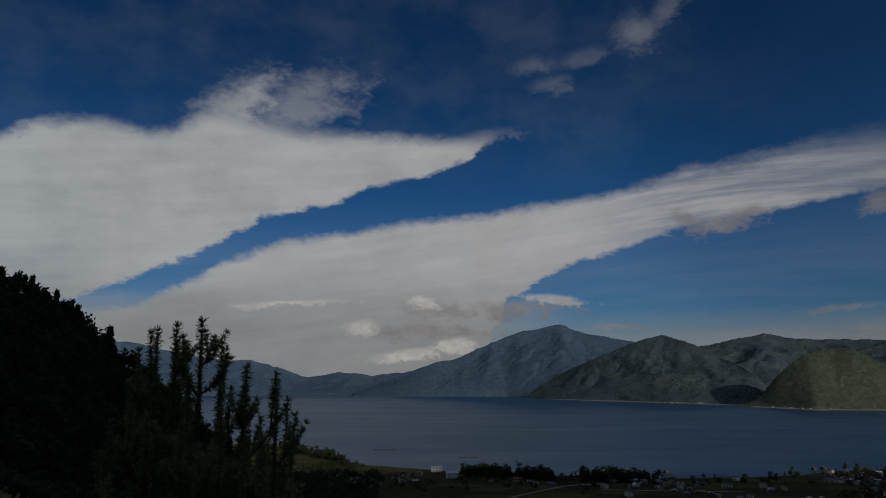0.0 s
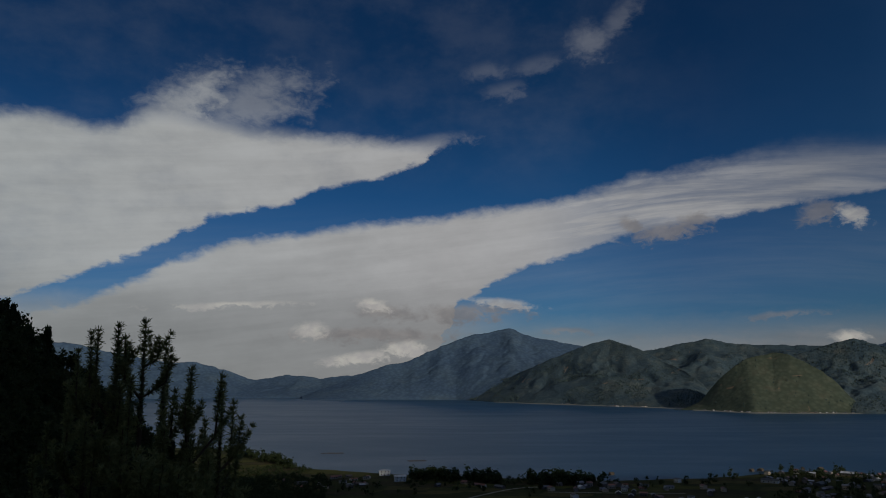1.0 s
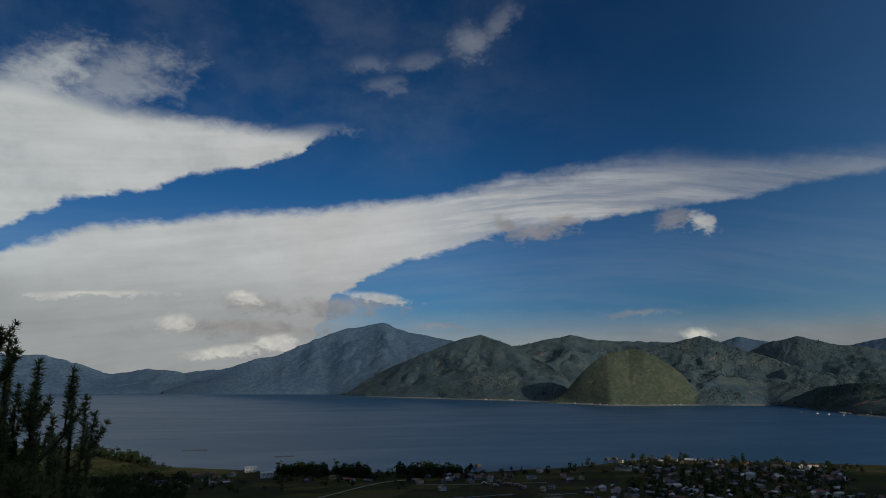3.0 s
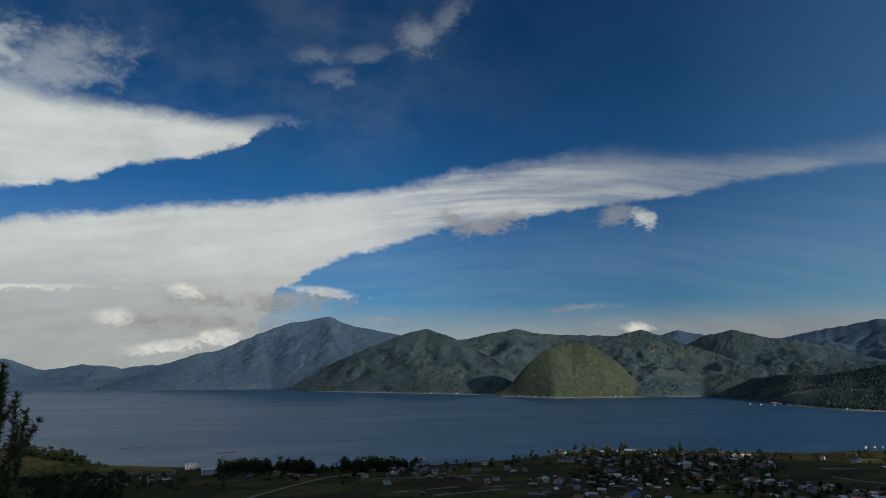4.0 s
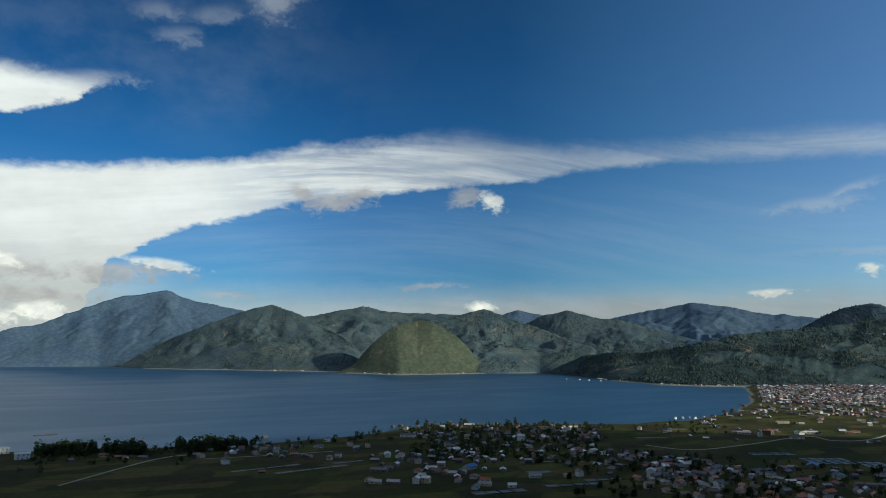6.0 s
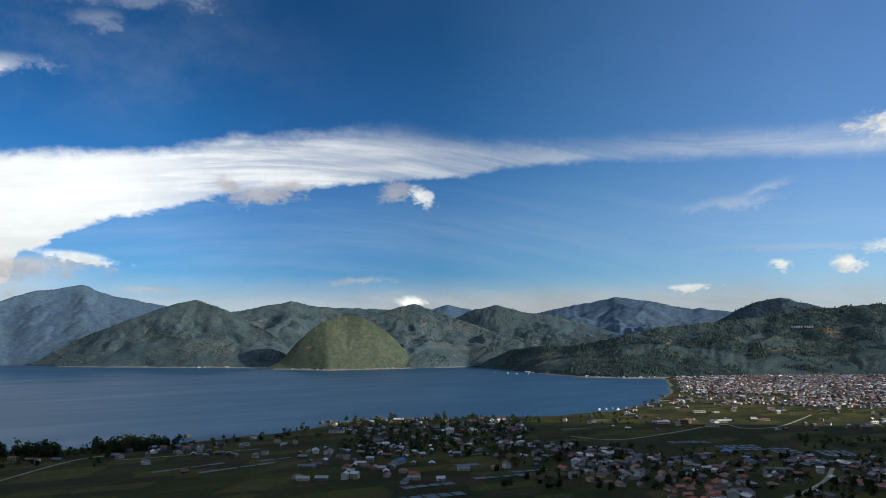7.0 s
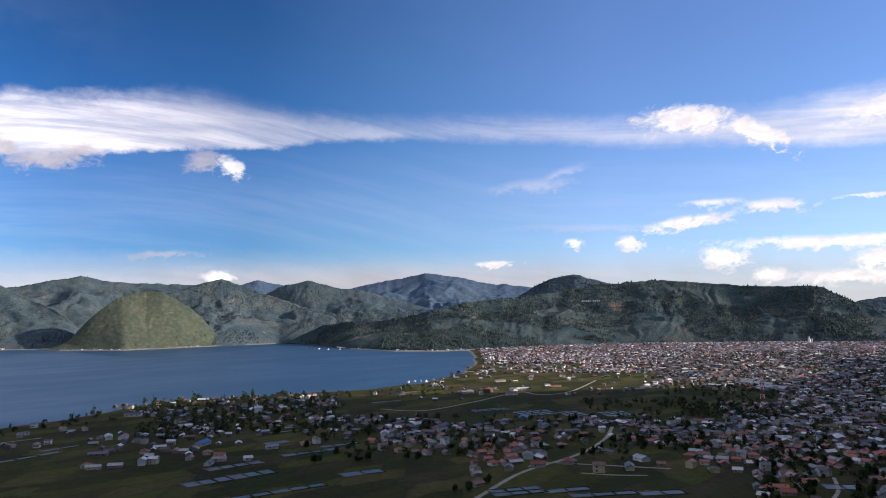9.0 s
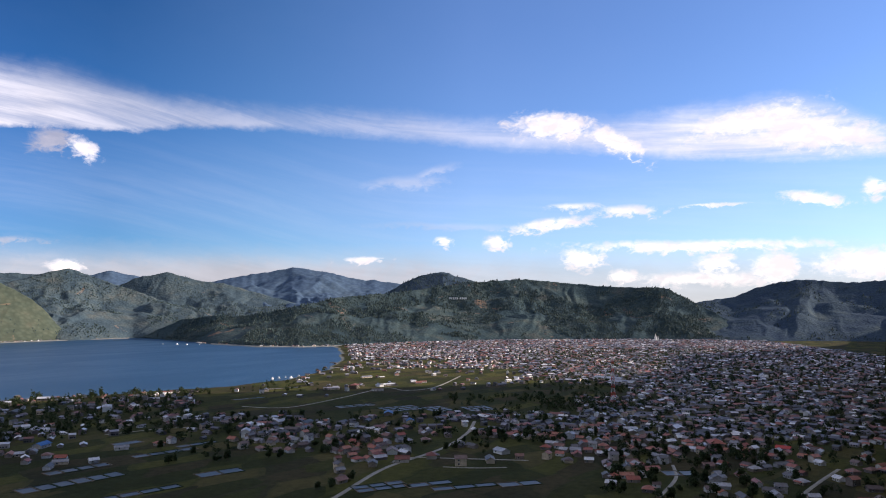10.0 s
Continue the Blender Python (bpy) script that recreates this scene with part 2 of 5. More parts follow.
def slope_material(name, tones, patch, bare=(0.16, 0.11, 0.06), bare_amount=0.0, tree=0.11, bump=5.0):
    """A wooded or grassy mountainside: patches, single crowns and bare earth."""
    mt, k = material(name, 0.95, 0.05)
    big, mid = k.noise(k.at, patch, 6, 0.6, 0.5), k.noise(k.at, patch * 4, 5, 0.6)
    f = k.m("MULTIPLY_ADD", mid, 0.5, k.m("MULTIPLY", big, 0.5))
    c = k.ramp(f, [(0.34, tones[0]), (0.47, tones[1]), (0.56, tones[2]), (0.68, tones[3])])
    v = k.add("ShaderNodeTexVoronoi")
    k.put(v.inputs["Vector"], k.at)
    v.inputs["Scale"].default_value = tree
    crowns = k.step(v.outputs["Distance"], 0.1, 0.8, 1.12, 0.8)
    c = k.mix(0.8, c, k.mix(1.0, c, crowns, "MULTIPLY"))
    if bare_amount:
        b = k.noise(k.at, patch * 2.2, 5, 0.6, 0.8)
        c = k.mix(k.step(b, 0.72 - bare_amount, 0.78 - bare_amount, 0.0, 0.8), c, bare)
    colour(k, c)
    h = k.m("ADD", k.m("MULTIPLY", v.outputs["Distance"], -0.7), k.m("MULTIPLY", mid, 1.5))
    relief(k, h, 0.7, bump * 0.6)
    return mt


# FOREST to FAR: blue distance haze is painted into the base tones
FOREST = slope_material("hazed_pine_forest_slope", [(0.031, 0.053, 0.064), (0.044, 0.070, 0.077), (0.063, 0.087, 0.084), (0.118, 0.113, 0.095)], 0.004, bare=(.20, .135, .095), bare_amount=0.10)
# the forest again, with shade and haze painted into its tones
FOREST_DARK = slope_material("painted_shade_forest_slope", [(0.032, 0.053, 0.086), (0.042, 0.066, 0.096), (0.053, 0.079, 0.102), (0.076, 0.099, 0.104)], 0.004)
MIXED = slope_material("hazed_scrub_slope", [(0.045, 0.070, 0.089), (0.062, 0.092, 0.108), (0.084, 0.111, 0.116), (0.121, 0.132, 0.120)], 0.005, bare=(.22, .17, .13), bare_amount=0.07)
FAR = slope_material("hazed_far_slope", [(0.062, 0.102, 0.163), (0.070, 0.111, 0.171), (0.077, 0.120, 0.174), (0.089, 0.127, 0.168)], 0.003, tree=0.05, bump=1.0)
GRASS_HILL = slope_material("grass_hill", [(0.067, 0.085, 0.064), (0.082, 0.099, 0.070), (0.096, 0.110, 0.077), (0.133, 0.126, 0.091)], 0.006, tree=0.06, bump=2.0, bare=(.21, .15, .10), bare_amount=0.07)

def thin_leaf(mt):
    """Let light through needles and leaves."""
    k = Nodes(mt.node_tree)
    bsdf = mt.node_tree.nodes["Principled BSDF"]
    back, both = k.add("ShaderNodeBsdfTranslucent"), k.add("ShaderNodeMixShader")
    k.put(back.inputs[0], bsdf.inputs["Base Color"].links[0].from_socket)
    k.put(both.inputs[0], 0.45)
    k.put(both.inputs[1], bsdf.outputs[0])
    k.put(both.inputs[2], back.outputs[0])
    k.put(mt.node_tree.nodes["Material Output"].inputs[0], both.outputs[0])
    return mt


BARK = mottled("pine_bark", (.05, .035, .025), (.13, .10, .075), 6.0, 0.95, 0.02)
NEEDLE = thin_leaf(mottled("pine_needles", (.15, .175, .075), (.29, .30, .14), 0.9, 0.8))
LEAF = thin_leaf(mottled("broad_leaves", (.026, .042, .018), (.070, .090, .036), 0.15, 0.85))
# crown colours carry the same painted haze blue as the slopes
FAR_TREE = choice("hazed_far_tree_crowns", [(0.053, 0.083, 0.087), (0.066, 0.101, 0.099), (0.080, 0.114, 0.107), (0.101, 0.128, 0.109), (0.058, 0.088, 0.099)], 0.95, 0.05, island=True, scale=0.02)
ROCK = mottled("bare_earth_and_rock", (.10, .075, .05), (.26, .20, .14), 0.25, 0.95, 0.3)
ROAD = mottled("pale_gravel_road", (.24, .22, .18), (.40, .37, .31), 0.10, 0.95)
SAND = mottled("lake_beach", (.16, .16, .14), (.30, .29, .25), 0.05, 0.8)
WALLS = choice("plastered_walls", [(0.820, 0.820, 0.820), (0.425, 0.375, 0.325), (0.575, 0.550, 0.525), (0.725, 0.613, 0.450), (0.300, 0.250, 0.213), (0.820, 0.820, 0.820), (0.213, 0.188, 0.175), (0.350, 0.300, 0.275)], 0.85)
ROOFS = choice("sheet_metal_roofs", [(0.310, 0.310, 0.326), (0.496, 0.496, 0.527), (0.419, 0.147, 0.109), (0.217, 0.147, 0.124), (0.775, 0.791, 0.820), (0.171, 0.163, 0.171), (0.465, 0.186, 0.116), (0.139, 0.132, 0.132)], 0.5, 0.4)
ROOFS_RED = choice("rust_red_roofs", [(0.398, 0.117, 0.077), (0.445, 0.172, 0.116), (0.257, 0.092, 0.071), (0.421, 0.418, 0.439), (0.292, 0.160, 0.129), (0.152, 0.111, 0.103)], 0.6, 0.35)
TOWN_WALL = choice("town_walls", [(0.820, 0.820, 0.820), (0.280, 0.252, 0.238), (0.448, 0.420, 0.406), (0.210, 0.182, 0.175), (0.644, 0.546, 0.448), (0.168, 0.161, 0.168), (0.126, 0.126, 0.126)], 0.85, island=True, scale=0.1)
TOWN_ROOF = choice("town_roofs", [(0.165, 0.165, 0.198), (0.297, 0.297, 0.338), (0.297, 0.116, 0.086), (0.148, 0.112, 0.102), (0.594, 0.610, 0.660), (0.099, 0.099, 0.116), (0.346, 0.145, 0.106), (0.132, 0.139, 0.165), (0.231, 0.099, 0.083), (0.820, 0.820, 0.820), (0.083, 0.089, 0.096)], 0.5, 0.4, island=True, scale=0.1)
GLASS = mottled("dark_window_glass", (.015, .02, .025), (.035, .045, .05), 0.5, 0.15, spec=0.5)
WOOD = mottled("weathered_wood", (.06, .05, .04), (.14, .115, .09), 1.2, 0.9)
WHITE = mottled("white_paint", (.66, .66, .64), (.82, .82, .80), 0.4, 0.6)
RED = mottled("red_paint", (.42, .05, .04), (.55, .08, .06), 0.4, 0.6)
BLUE_ROOF = mottled("blue_sheet_roof", (.04, .12, .30), (.07, .20, .42), 0.4, 0.5)
ZINC = mottled("grey_zinc_roof", (.30, .31, .33), (.48, .49, .51), 0.4, 0.45)


def make_ground_material():
    mt, k = material("fields_and_grass", 0.95, 0.05)
    mp = k.add("ShaderNodeMapping")
    k.put(mp.inputs[0], k.at)
    mp.inputs["Rotation"].default_value = (0, 0, radians(24))
    mp.inputs["Scale"].default_value = (1 / 46, 1 / 22, 0)
    warp = k.add("ShaderNodeVectorMath", "ADD")
    k.put(warp.inputs[0], mp.outputs[0])
    k.put(warp.inputs[1], k.vec(k.m("MULTIPLY", k.noise(k.at, 0.012, 3), 1.6), k.m("MULTIPLY", k.noise(k.at, 0.009, 3), 1.6)))
    v = k.add("ShaderNodeTexVoronoi")
    v.distance = "CHEBYCHEV"
    k.put(v.inputs["Vector"], warp.outputs[0])
    v.inputs["Scale"].default_value = 1.0
    v.inputs["Randomness"].default_value = 0.55
    sp = k.add("ShaderNodeSeparateColor")
    k.put(sp.inputs[0], v.outputs["Color"])
    field = k.ramp(sp.outputs[0], [(0.0, (0.034, 0.040, 0.014)), (0.2, (0.058, 0.062, 0.019)), (0.4, (0.098, 0.096, 0.025)), (0.56, (0.112, 0.092, 0.036)), (0.72, (0.066, 0.050, 0.029)), (0.86, (0.040, 0.034, 0.022))], "CONSTANT")
    grass = k.ramp(k.noise(k.at, 0.008, 6, 0.6), [(0.35, (0.032, 0.036, 0.014)), (0.5, (0.060, 0.062, 0.020)), (0.65, (0.106, 0.092, 0.034))])
    c = k.mix(0.65, grass, field)
    dyke = k.step(v.outputs["Distance"], 0.40, 0.5, 0.0, 0.35)
    c = k.mix(dyke, c, (.035, .045, .018))
    c = k.mix(1.0, c, k.ramp(k.noise(k.at, 0.22, 5, 0.65), [(0.25, 0.62), (0.75, 1.2)]), "MULTIPLY")
    # beach by the water, painted pale for the sky's reflection along the shore
    z = k.add("ShaderNodeSeparateXYZ")
    k.put(z.inputs[0], k.at)
    c = k.mix(k.step(z.outputs[2], 0.5, 1.3, 1.0, 0.0), c, (.20, .20, .17))
    # scrub on the hillside
    scrub = k.ramp(k.noise(k.at, 0.15, 6, 0.65), [(0.35, (.012, .018, .008)), (0.6, (.034, .040, .016)), (0.75, (.075, .06, .035))])
    c = k.mix(k.step(z.outputs[2], 2.8, 7.0), c, scrub)
    colour(k, c)
    relief(k, k.noise(k.at, 0.9, 5, 0.7), 0.5, 0.5)
    return mt


def make_water():
    mt, k = material("lake_water", 0.3, 0.4)
    colour(k, k.ramp(k.noise(k.at, 0.0015, 4, 0.6, 1.0), [(0.35, (.020, .066, .128)), (0.65, (.025, .073, .138))]))
    k.bsdf.inputs["IOR"].default_value = 1.33
    mp = k.add("ShaderNodeMapping")
    k.put(mp.inputs[0], k.at)
    mp.inputs["Rotation"].default_value = (0, 0, radians(12))
    mp.inputs["Scale"].default_value = (0.3, 1.0, 1.0)
    lanes = k.noise(mp.outputs[0], 0.006, 4, 0.6, 1.5)
    k.put(k.bsdf.inputs["Roughness"], k.step(lanes, 0.3, 0.75, 0.42, 0.34))
    relief(k, k.noise(k.at, 0.9, 3, 0.6), 0.25, 0.5)
    return mt


def make_pond():
    mt, k = material("pond_water", 0.35, 0.2)
    colour(k, k.ramp(k.noise(k.at, 0.05, 4), [(0.3, (.04, .05, .055)), (0.7, (.09, .10, .105))]))
    return mt


GROUND, WATER, POND = make_ground_material(), make_water(), make_pond()

# ---------------------------------------------------------------- mesh helpers
rng = np.random.default_rng(7)
LATTICE = np.random.default_rng(3).random((256, 256))


def vnoise(x, y):
    """Smooth noise, 0 to 1, on arrays."""
    xi, yi = np.floor(x).astype(int), np.floor(y).astype(int)
    u, v = x - xi, y - yi
    u, v = u * u * (3 - 2 * u), v * v * (3 - 2 * v)
    g = lambda i, j: LATTICE[(xi + i) % 256, (yi + j) % 256]
    return (g(0, 0) * (1 - u) + g(1, 0) * u) * (1 - v) + (g(0, 1) * (1 - u) + g(1, 1) * u) * v


def fbm(x, y, octaves=5, gain=0.5):
    total, amp, norm = 0, 1.0, 0.0
    for o in range(octaves):
        total = total + amp * vnoise(x * 2**o + 17.3 * o, y * 2**o + 9.1 * o)
        norm += amp
        amp *= gain
    return total / norm


def grid_mesh(name, x, y, z, mats, smooth=True):
    """A sheet from three arrays of rows and columns."""
    n, m = x.shape
    co = np.stack([x, y, z], -1).reshape(-1, 3)
    i = np.arange(n * m).reshape(n, m)
    quads = np.stack([i[:-1, :-1], i[:-1, 1:], i[1:, 1:], i[1:, :-1]], -1).reshape(-1, 4)
    return quick_mesh(name, co, quads, mats, None, smooth)


def quick_mesh(name, co, faces, mats, slots=None, smooth=False):
    me = bpy.data.meshes.new(name)
    faces = np.asarray(faces)
    k = faces.shape[1]
    me.vertices.add(len(co))
    me.vertices.foreach_set("co", np.asarray(co, dtype=np.float32).ravel())
    me.loops.add(faces.size)
    me.loops.foreach_set("vertex_index", faces.ravel().astype(np.int32))
    me.polygons.add(len(faces))
    me.polygons.foreach_set("loop_start", (np.arange(len(faces)) * k).astype(np.int32))
    if slots is not None:
        me.polygons.foreach_set("material_index", np.asarray(slots, dtype=np.int32))
    me.polygons.foreach_set("use_smooth", np.full(len(faces), smooth))
    for mt in mats:
        me.materials.append(mt)
    me.update(calc_edges=True)
    me.validate()
    return new(name, me)


def scatter(name, template, where, size, turn, mats):
    """Many copies of a small template (points, triangles, slots) in one mesh."""
    pts, tris, slots = template
    pts, tris = np.asarray(pts, float), np.asarray(tris)
    n = len(where)
    c, s = np.cos(turn)[:, None], np.sin(turn)[:, None]
    sx, sz = size[:, :1], size[:, 1:2]
    x, y, z = pts[None, :, 0] * sx, pts[None, :, 1] * sx, pts[None, :, 2] * sz
    co = np.stack([x * c - y * s, x * s + y * c, z + 0 * c], -1) + where[:, None, :]
    faces = tris[None] + (np.arange(n) * len(pts))[:, None, None]
    return quick_mesh(name, co.reshape(-1, 3), faces.reshape(-1, 3), mats, np.tile(slots, n))


def at(az, r, z=0.0):
    a = np.radians(az)
    return r * np.sin(a), r * np.cos(a), z


# ---------------------------------------------------------------- the lie of the land
NEAR_AZ = [-14, -10.6, -6.3, 0, 9.3, 17.6, 23.5, 28.5, 30.7, 37, 45, 49.7, 52.3, 53.4, 53.2, 53.3]
NEAR_R = [1250, 1104, 925, 868, 838, 846, 890, 990, 1012, 1020, 1070, 1150, 1310, 1560, 1950, 2100]
PLAIN = 2.0


def near_shore(az):
    return np.interp(az, NEAR_AZ[:13], NEAR_R[:13])


def in_lake(az, r):
    """Metres into the water, about; below nought on land."""
    d = r - near_shore(az)
    east = np.interp(r, [1150, 1310, 1560, 1950, 2150, 2300], [49.7, 52.4, 53.5, 53.3, 53.0, 52.0])
    side = (east - az) * r * math.pi / 180
    d = np.minimum(d, np.where(r > 1140, side, 1e6))
    return np.minimum(d, (az + 40) * 60)


def land(az, r):
    """Height of the ground sheet."""
    x, y, _ = at(az, r)
    wob = (fbm(x / 45, y / 45, 4) - 0.5) * 22
    d = in_lake(az, r) + wob * np.clip(r / 900, 0, 1)
    z = np.interp(d, [-14, -3, 6, 60], [PLAIN, 0.75, -0.6, -5])
    # the viewpoint's own hillside
    fall = np.interp(az, [-180, -130, -100, -45, -31, -25, -15, 0, 96, 104, 120, 180], [-.55, -.55, -.2, .03, .125, .19, .40, .62, .62, .55, .1, -.55])
    hill = EYE - 1.65 - fall * r + (fbm(x / 30, y / 30, 4) - 0.5) * np.clip(r / 12, 0, 9)
    hill = np.minimum(hill, EYE + 60)
    hill = np.where(r < 420, hill, -50)
    # a wooded spur that comes down on the left
    spur_el = np.interp(az, [-100, -60, -40, -32, -30, -28, -26.2, -24.9, -20, -15, -10, -6], [15, 13, 9.6, 6.6, 6.1, 4.7, 3.1, 1.9, -2.2, -6.5, -13, -24])
    crest = EYE + 300 * np.tan(np.radians(spur_el))
    spur = crest - np.where(r < 300, (300 - r) * 0.42, (r - 300) * 0.35) + (fbm(x / 40, y / 40, 4) - 0.5) * 9
    spur = np.where((az > -5) | (az < -110), -50, spur)
    # an unseen ridge behind, added and shaped to shade the near plain
    y0 = -350 - 0.16 * np.maximum(x - 1200, 0)
    top = np.interp(x, [-900, -100, 200, 900, 1300, 1390, 1420, 1460, 1550, 1800, 2100, 2300, 2800], [380, 430, 470, 480, 465, 450, 400, 300, 270, 300, 330, 330, 260]) + (fbm(x / 120, x * 0 + 3.3, 5) - 0.5) * 36
    ridge = top - np.abs(y - y0) * np.where(y > y0, 1.22, 0.45) + (fbm(x / 70, y / 70, 4) - 0.5) * 14
    ridge = np.where(y < -50 - 0.02 * np.abs(x), ridge, -50)
    return np.maximum.reduce([z, np.minimum(hill, 1e4), spur, ridge])


def build_ground():
    az = np.concatenate([np.arange(-45, 97, 0.25), np.arange(97, 315.01, 1.5)])
    r = np.concatenate([[0.0], np.geomspace(1.2, 700, 170), np.linspace(706, 1400, 110), np.geomspace(1415, 4950, 60)])
    A, R = np.meshgrid(az, r)
    A2 = (A + 180) % 360 - 180
    Z = land(A2, R)
    Z[0] = EYE - 1.65
    X, Y, _ = at(A, R)
    ob = grid_mesh("ground", X, Y, Z, [GROUND])
    tagged(ob, "flat patchwork of green and brown paddy fields below a hillside", "ground", kind="structure")


build_ground()


def build_lake():
    az, r = np.meshgrid(np.linspace(-60, 58, 60), np.geomspace(780, 4940, 40))
    X, Y, _ = at(az, r)
    tagged(grid_mesh("water", X, Y, 0 * X, [WATER]), "broad dark blue lake with faint wind lanes", "lake", kind="structure")


build_lake()


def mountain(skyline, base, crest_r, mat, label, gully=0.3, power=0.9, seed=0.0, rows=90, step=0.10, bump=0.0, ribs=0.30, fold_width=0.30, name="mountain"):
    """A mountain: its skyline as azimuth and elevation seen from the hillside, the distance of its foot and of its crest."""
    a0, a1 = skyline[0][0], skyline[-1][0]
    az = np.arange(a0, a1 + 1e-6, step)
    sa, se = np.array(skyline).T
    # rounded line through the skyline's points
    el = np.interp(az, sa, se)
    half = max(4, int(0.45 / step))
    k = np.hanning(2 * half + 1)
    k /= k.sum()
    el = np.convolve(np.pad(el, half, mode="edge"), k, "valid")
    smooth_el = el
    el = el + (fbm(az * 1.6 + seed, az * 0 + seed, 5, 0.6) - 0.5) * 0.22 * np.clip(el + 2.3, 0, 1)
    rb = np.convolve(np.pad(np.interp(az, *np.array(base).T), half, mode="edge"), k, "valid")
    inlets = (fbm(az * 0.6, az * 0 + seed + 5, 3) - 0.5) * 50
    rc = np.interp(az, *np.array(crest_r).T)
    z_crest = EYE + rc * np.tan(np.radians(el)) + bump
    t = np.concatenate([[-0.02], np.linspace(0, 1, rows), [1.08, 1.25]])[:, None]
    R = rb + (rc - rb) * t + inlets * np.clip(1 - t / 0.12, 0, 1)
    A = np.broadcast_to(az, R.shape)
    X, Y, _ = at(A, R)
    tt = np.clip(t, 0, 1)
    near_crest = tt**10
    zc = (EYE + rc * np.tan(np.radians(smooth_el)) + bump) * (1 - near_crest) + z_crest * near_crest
    wx = X + 160 * (fbm(X / 300 + seed, Y / 300, 3) - 0.5)
    n = fbm(wx / 260 + seed, Y / 330 + seed, 5, 0.55)
    spurs = np.abs(2 * fbm(wx / 210 + seed * 2, (Y + 0.6 * X) / 420 + seed, 4) - 1)
    env = np.power(4 * tt * (1 - tt), 0.8)
    Z = zc * np.power(tt, power) * (1 - env * gully * (1.5 * n + 0.9 * (1 - spurs) - 0.9)) + 1.5
    if ribs:
        # spurs and gullies that run down the slope and branch
        lean = 2.6 * (fbm(X / 420 + seed, Y / 260, 4) - 0.5) + 0.7 * tt * np.sin(seed)
        fold = np.abs(2 * fbm(A * fold_width + seed + lean, tt * 0.5 + seed, 4, 0.55) - 1)
        minor = np.abs(2 * fbm(A * fold_width * 3.2 + seed + lean * 3, tt * 1.1 + seed, 3) - 1)
        Z = Z - env * ribs * (fold * 1.5 + minor * 0.22 - 0.3) * zc * 0.34
    Z = np.where(t > 1, z_crest * (1 - (t - 1) * 2.2), Z)
    Z = np.where(t < 0, -3, Z)
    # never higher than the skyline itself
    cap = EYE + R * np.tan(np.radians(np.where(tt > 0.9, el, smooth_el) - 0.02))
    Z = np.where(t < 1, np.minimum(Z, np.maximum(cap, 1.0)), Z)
    ob = grid_mesh(name, X, Y, Z, [mat])
    tagged(ob, label, "mountain")
    return az, X, Y, Z


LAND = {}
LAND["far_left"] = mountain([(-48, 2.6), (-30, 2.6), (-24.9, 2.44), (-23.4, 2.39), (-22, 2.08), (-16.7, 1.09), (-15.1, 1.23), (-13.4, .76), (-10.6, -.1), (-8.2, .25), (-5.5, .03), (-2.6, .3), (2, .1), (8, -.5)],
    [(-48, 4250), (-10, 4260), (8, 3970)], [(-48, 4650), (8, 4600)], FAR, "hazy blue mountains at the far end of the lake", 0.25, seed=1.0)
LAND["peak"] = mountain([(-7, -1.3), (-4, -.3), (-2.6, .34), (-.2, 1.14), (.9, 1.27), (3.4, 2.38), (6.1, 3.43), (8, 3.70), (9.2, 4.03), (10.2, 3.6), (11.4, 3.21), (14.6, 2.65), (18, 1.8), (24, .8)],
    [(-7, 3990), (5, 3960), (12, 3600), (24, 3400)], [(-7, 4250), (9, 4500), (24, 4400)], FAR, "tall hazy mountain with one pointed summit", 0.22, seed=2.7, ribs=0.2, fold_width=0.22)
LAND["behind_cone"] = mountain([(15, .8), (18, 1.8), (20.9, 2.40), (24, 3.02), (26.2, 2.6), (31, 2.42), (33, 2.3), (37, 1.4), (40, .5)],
    [(15, 3300), (40, 3300)], [(15, 4200), (40, 4200)], MIXED, "dark wooded mountain ridge in haze-tinted blue-green", 0.3, seed=4.2)
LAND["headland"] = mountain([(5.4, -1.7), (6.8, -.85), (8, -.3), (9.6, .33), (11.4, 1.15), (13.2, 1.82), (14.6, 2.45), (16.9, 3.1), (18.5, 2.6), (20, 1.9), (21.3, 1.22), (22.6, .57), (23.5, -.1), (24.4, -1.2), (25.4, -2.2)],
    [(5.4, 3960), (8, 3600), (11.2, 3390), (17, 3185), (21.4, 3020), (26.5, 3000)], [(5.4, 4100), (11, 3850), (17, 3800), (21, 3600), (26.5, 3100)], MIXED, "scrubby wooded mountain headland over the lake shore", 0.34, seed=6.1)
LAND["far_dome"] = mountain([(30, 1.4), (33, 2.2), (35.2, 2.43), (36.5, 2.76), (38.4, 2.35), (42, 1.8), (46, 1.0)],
    [(30, 3300), (46, 3300)], [(30, 4300), (46, 4300)], FAR, "distant rounded mountain tinted blue for haze", 0.25, seed=8.8)
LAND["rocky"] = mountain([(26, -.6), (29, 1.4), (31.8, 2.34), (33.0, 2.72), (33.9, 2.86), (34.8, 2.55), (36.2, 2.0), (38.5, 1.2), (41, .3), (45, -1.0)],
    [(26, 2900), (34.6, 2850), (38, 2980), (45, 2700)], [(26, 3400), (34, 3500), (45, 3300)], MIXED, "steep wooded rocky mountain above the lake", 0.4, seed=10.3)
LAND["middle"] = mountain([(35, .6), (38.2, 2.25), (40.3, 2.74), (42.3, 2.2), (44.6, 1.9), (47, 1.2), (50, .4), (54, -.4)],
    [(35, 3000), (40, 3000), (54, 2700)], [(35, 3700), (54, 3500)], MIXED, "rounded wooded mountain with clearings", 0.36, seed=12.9)
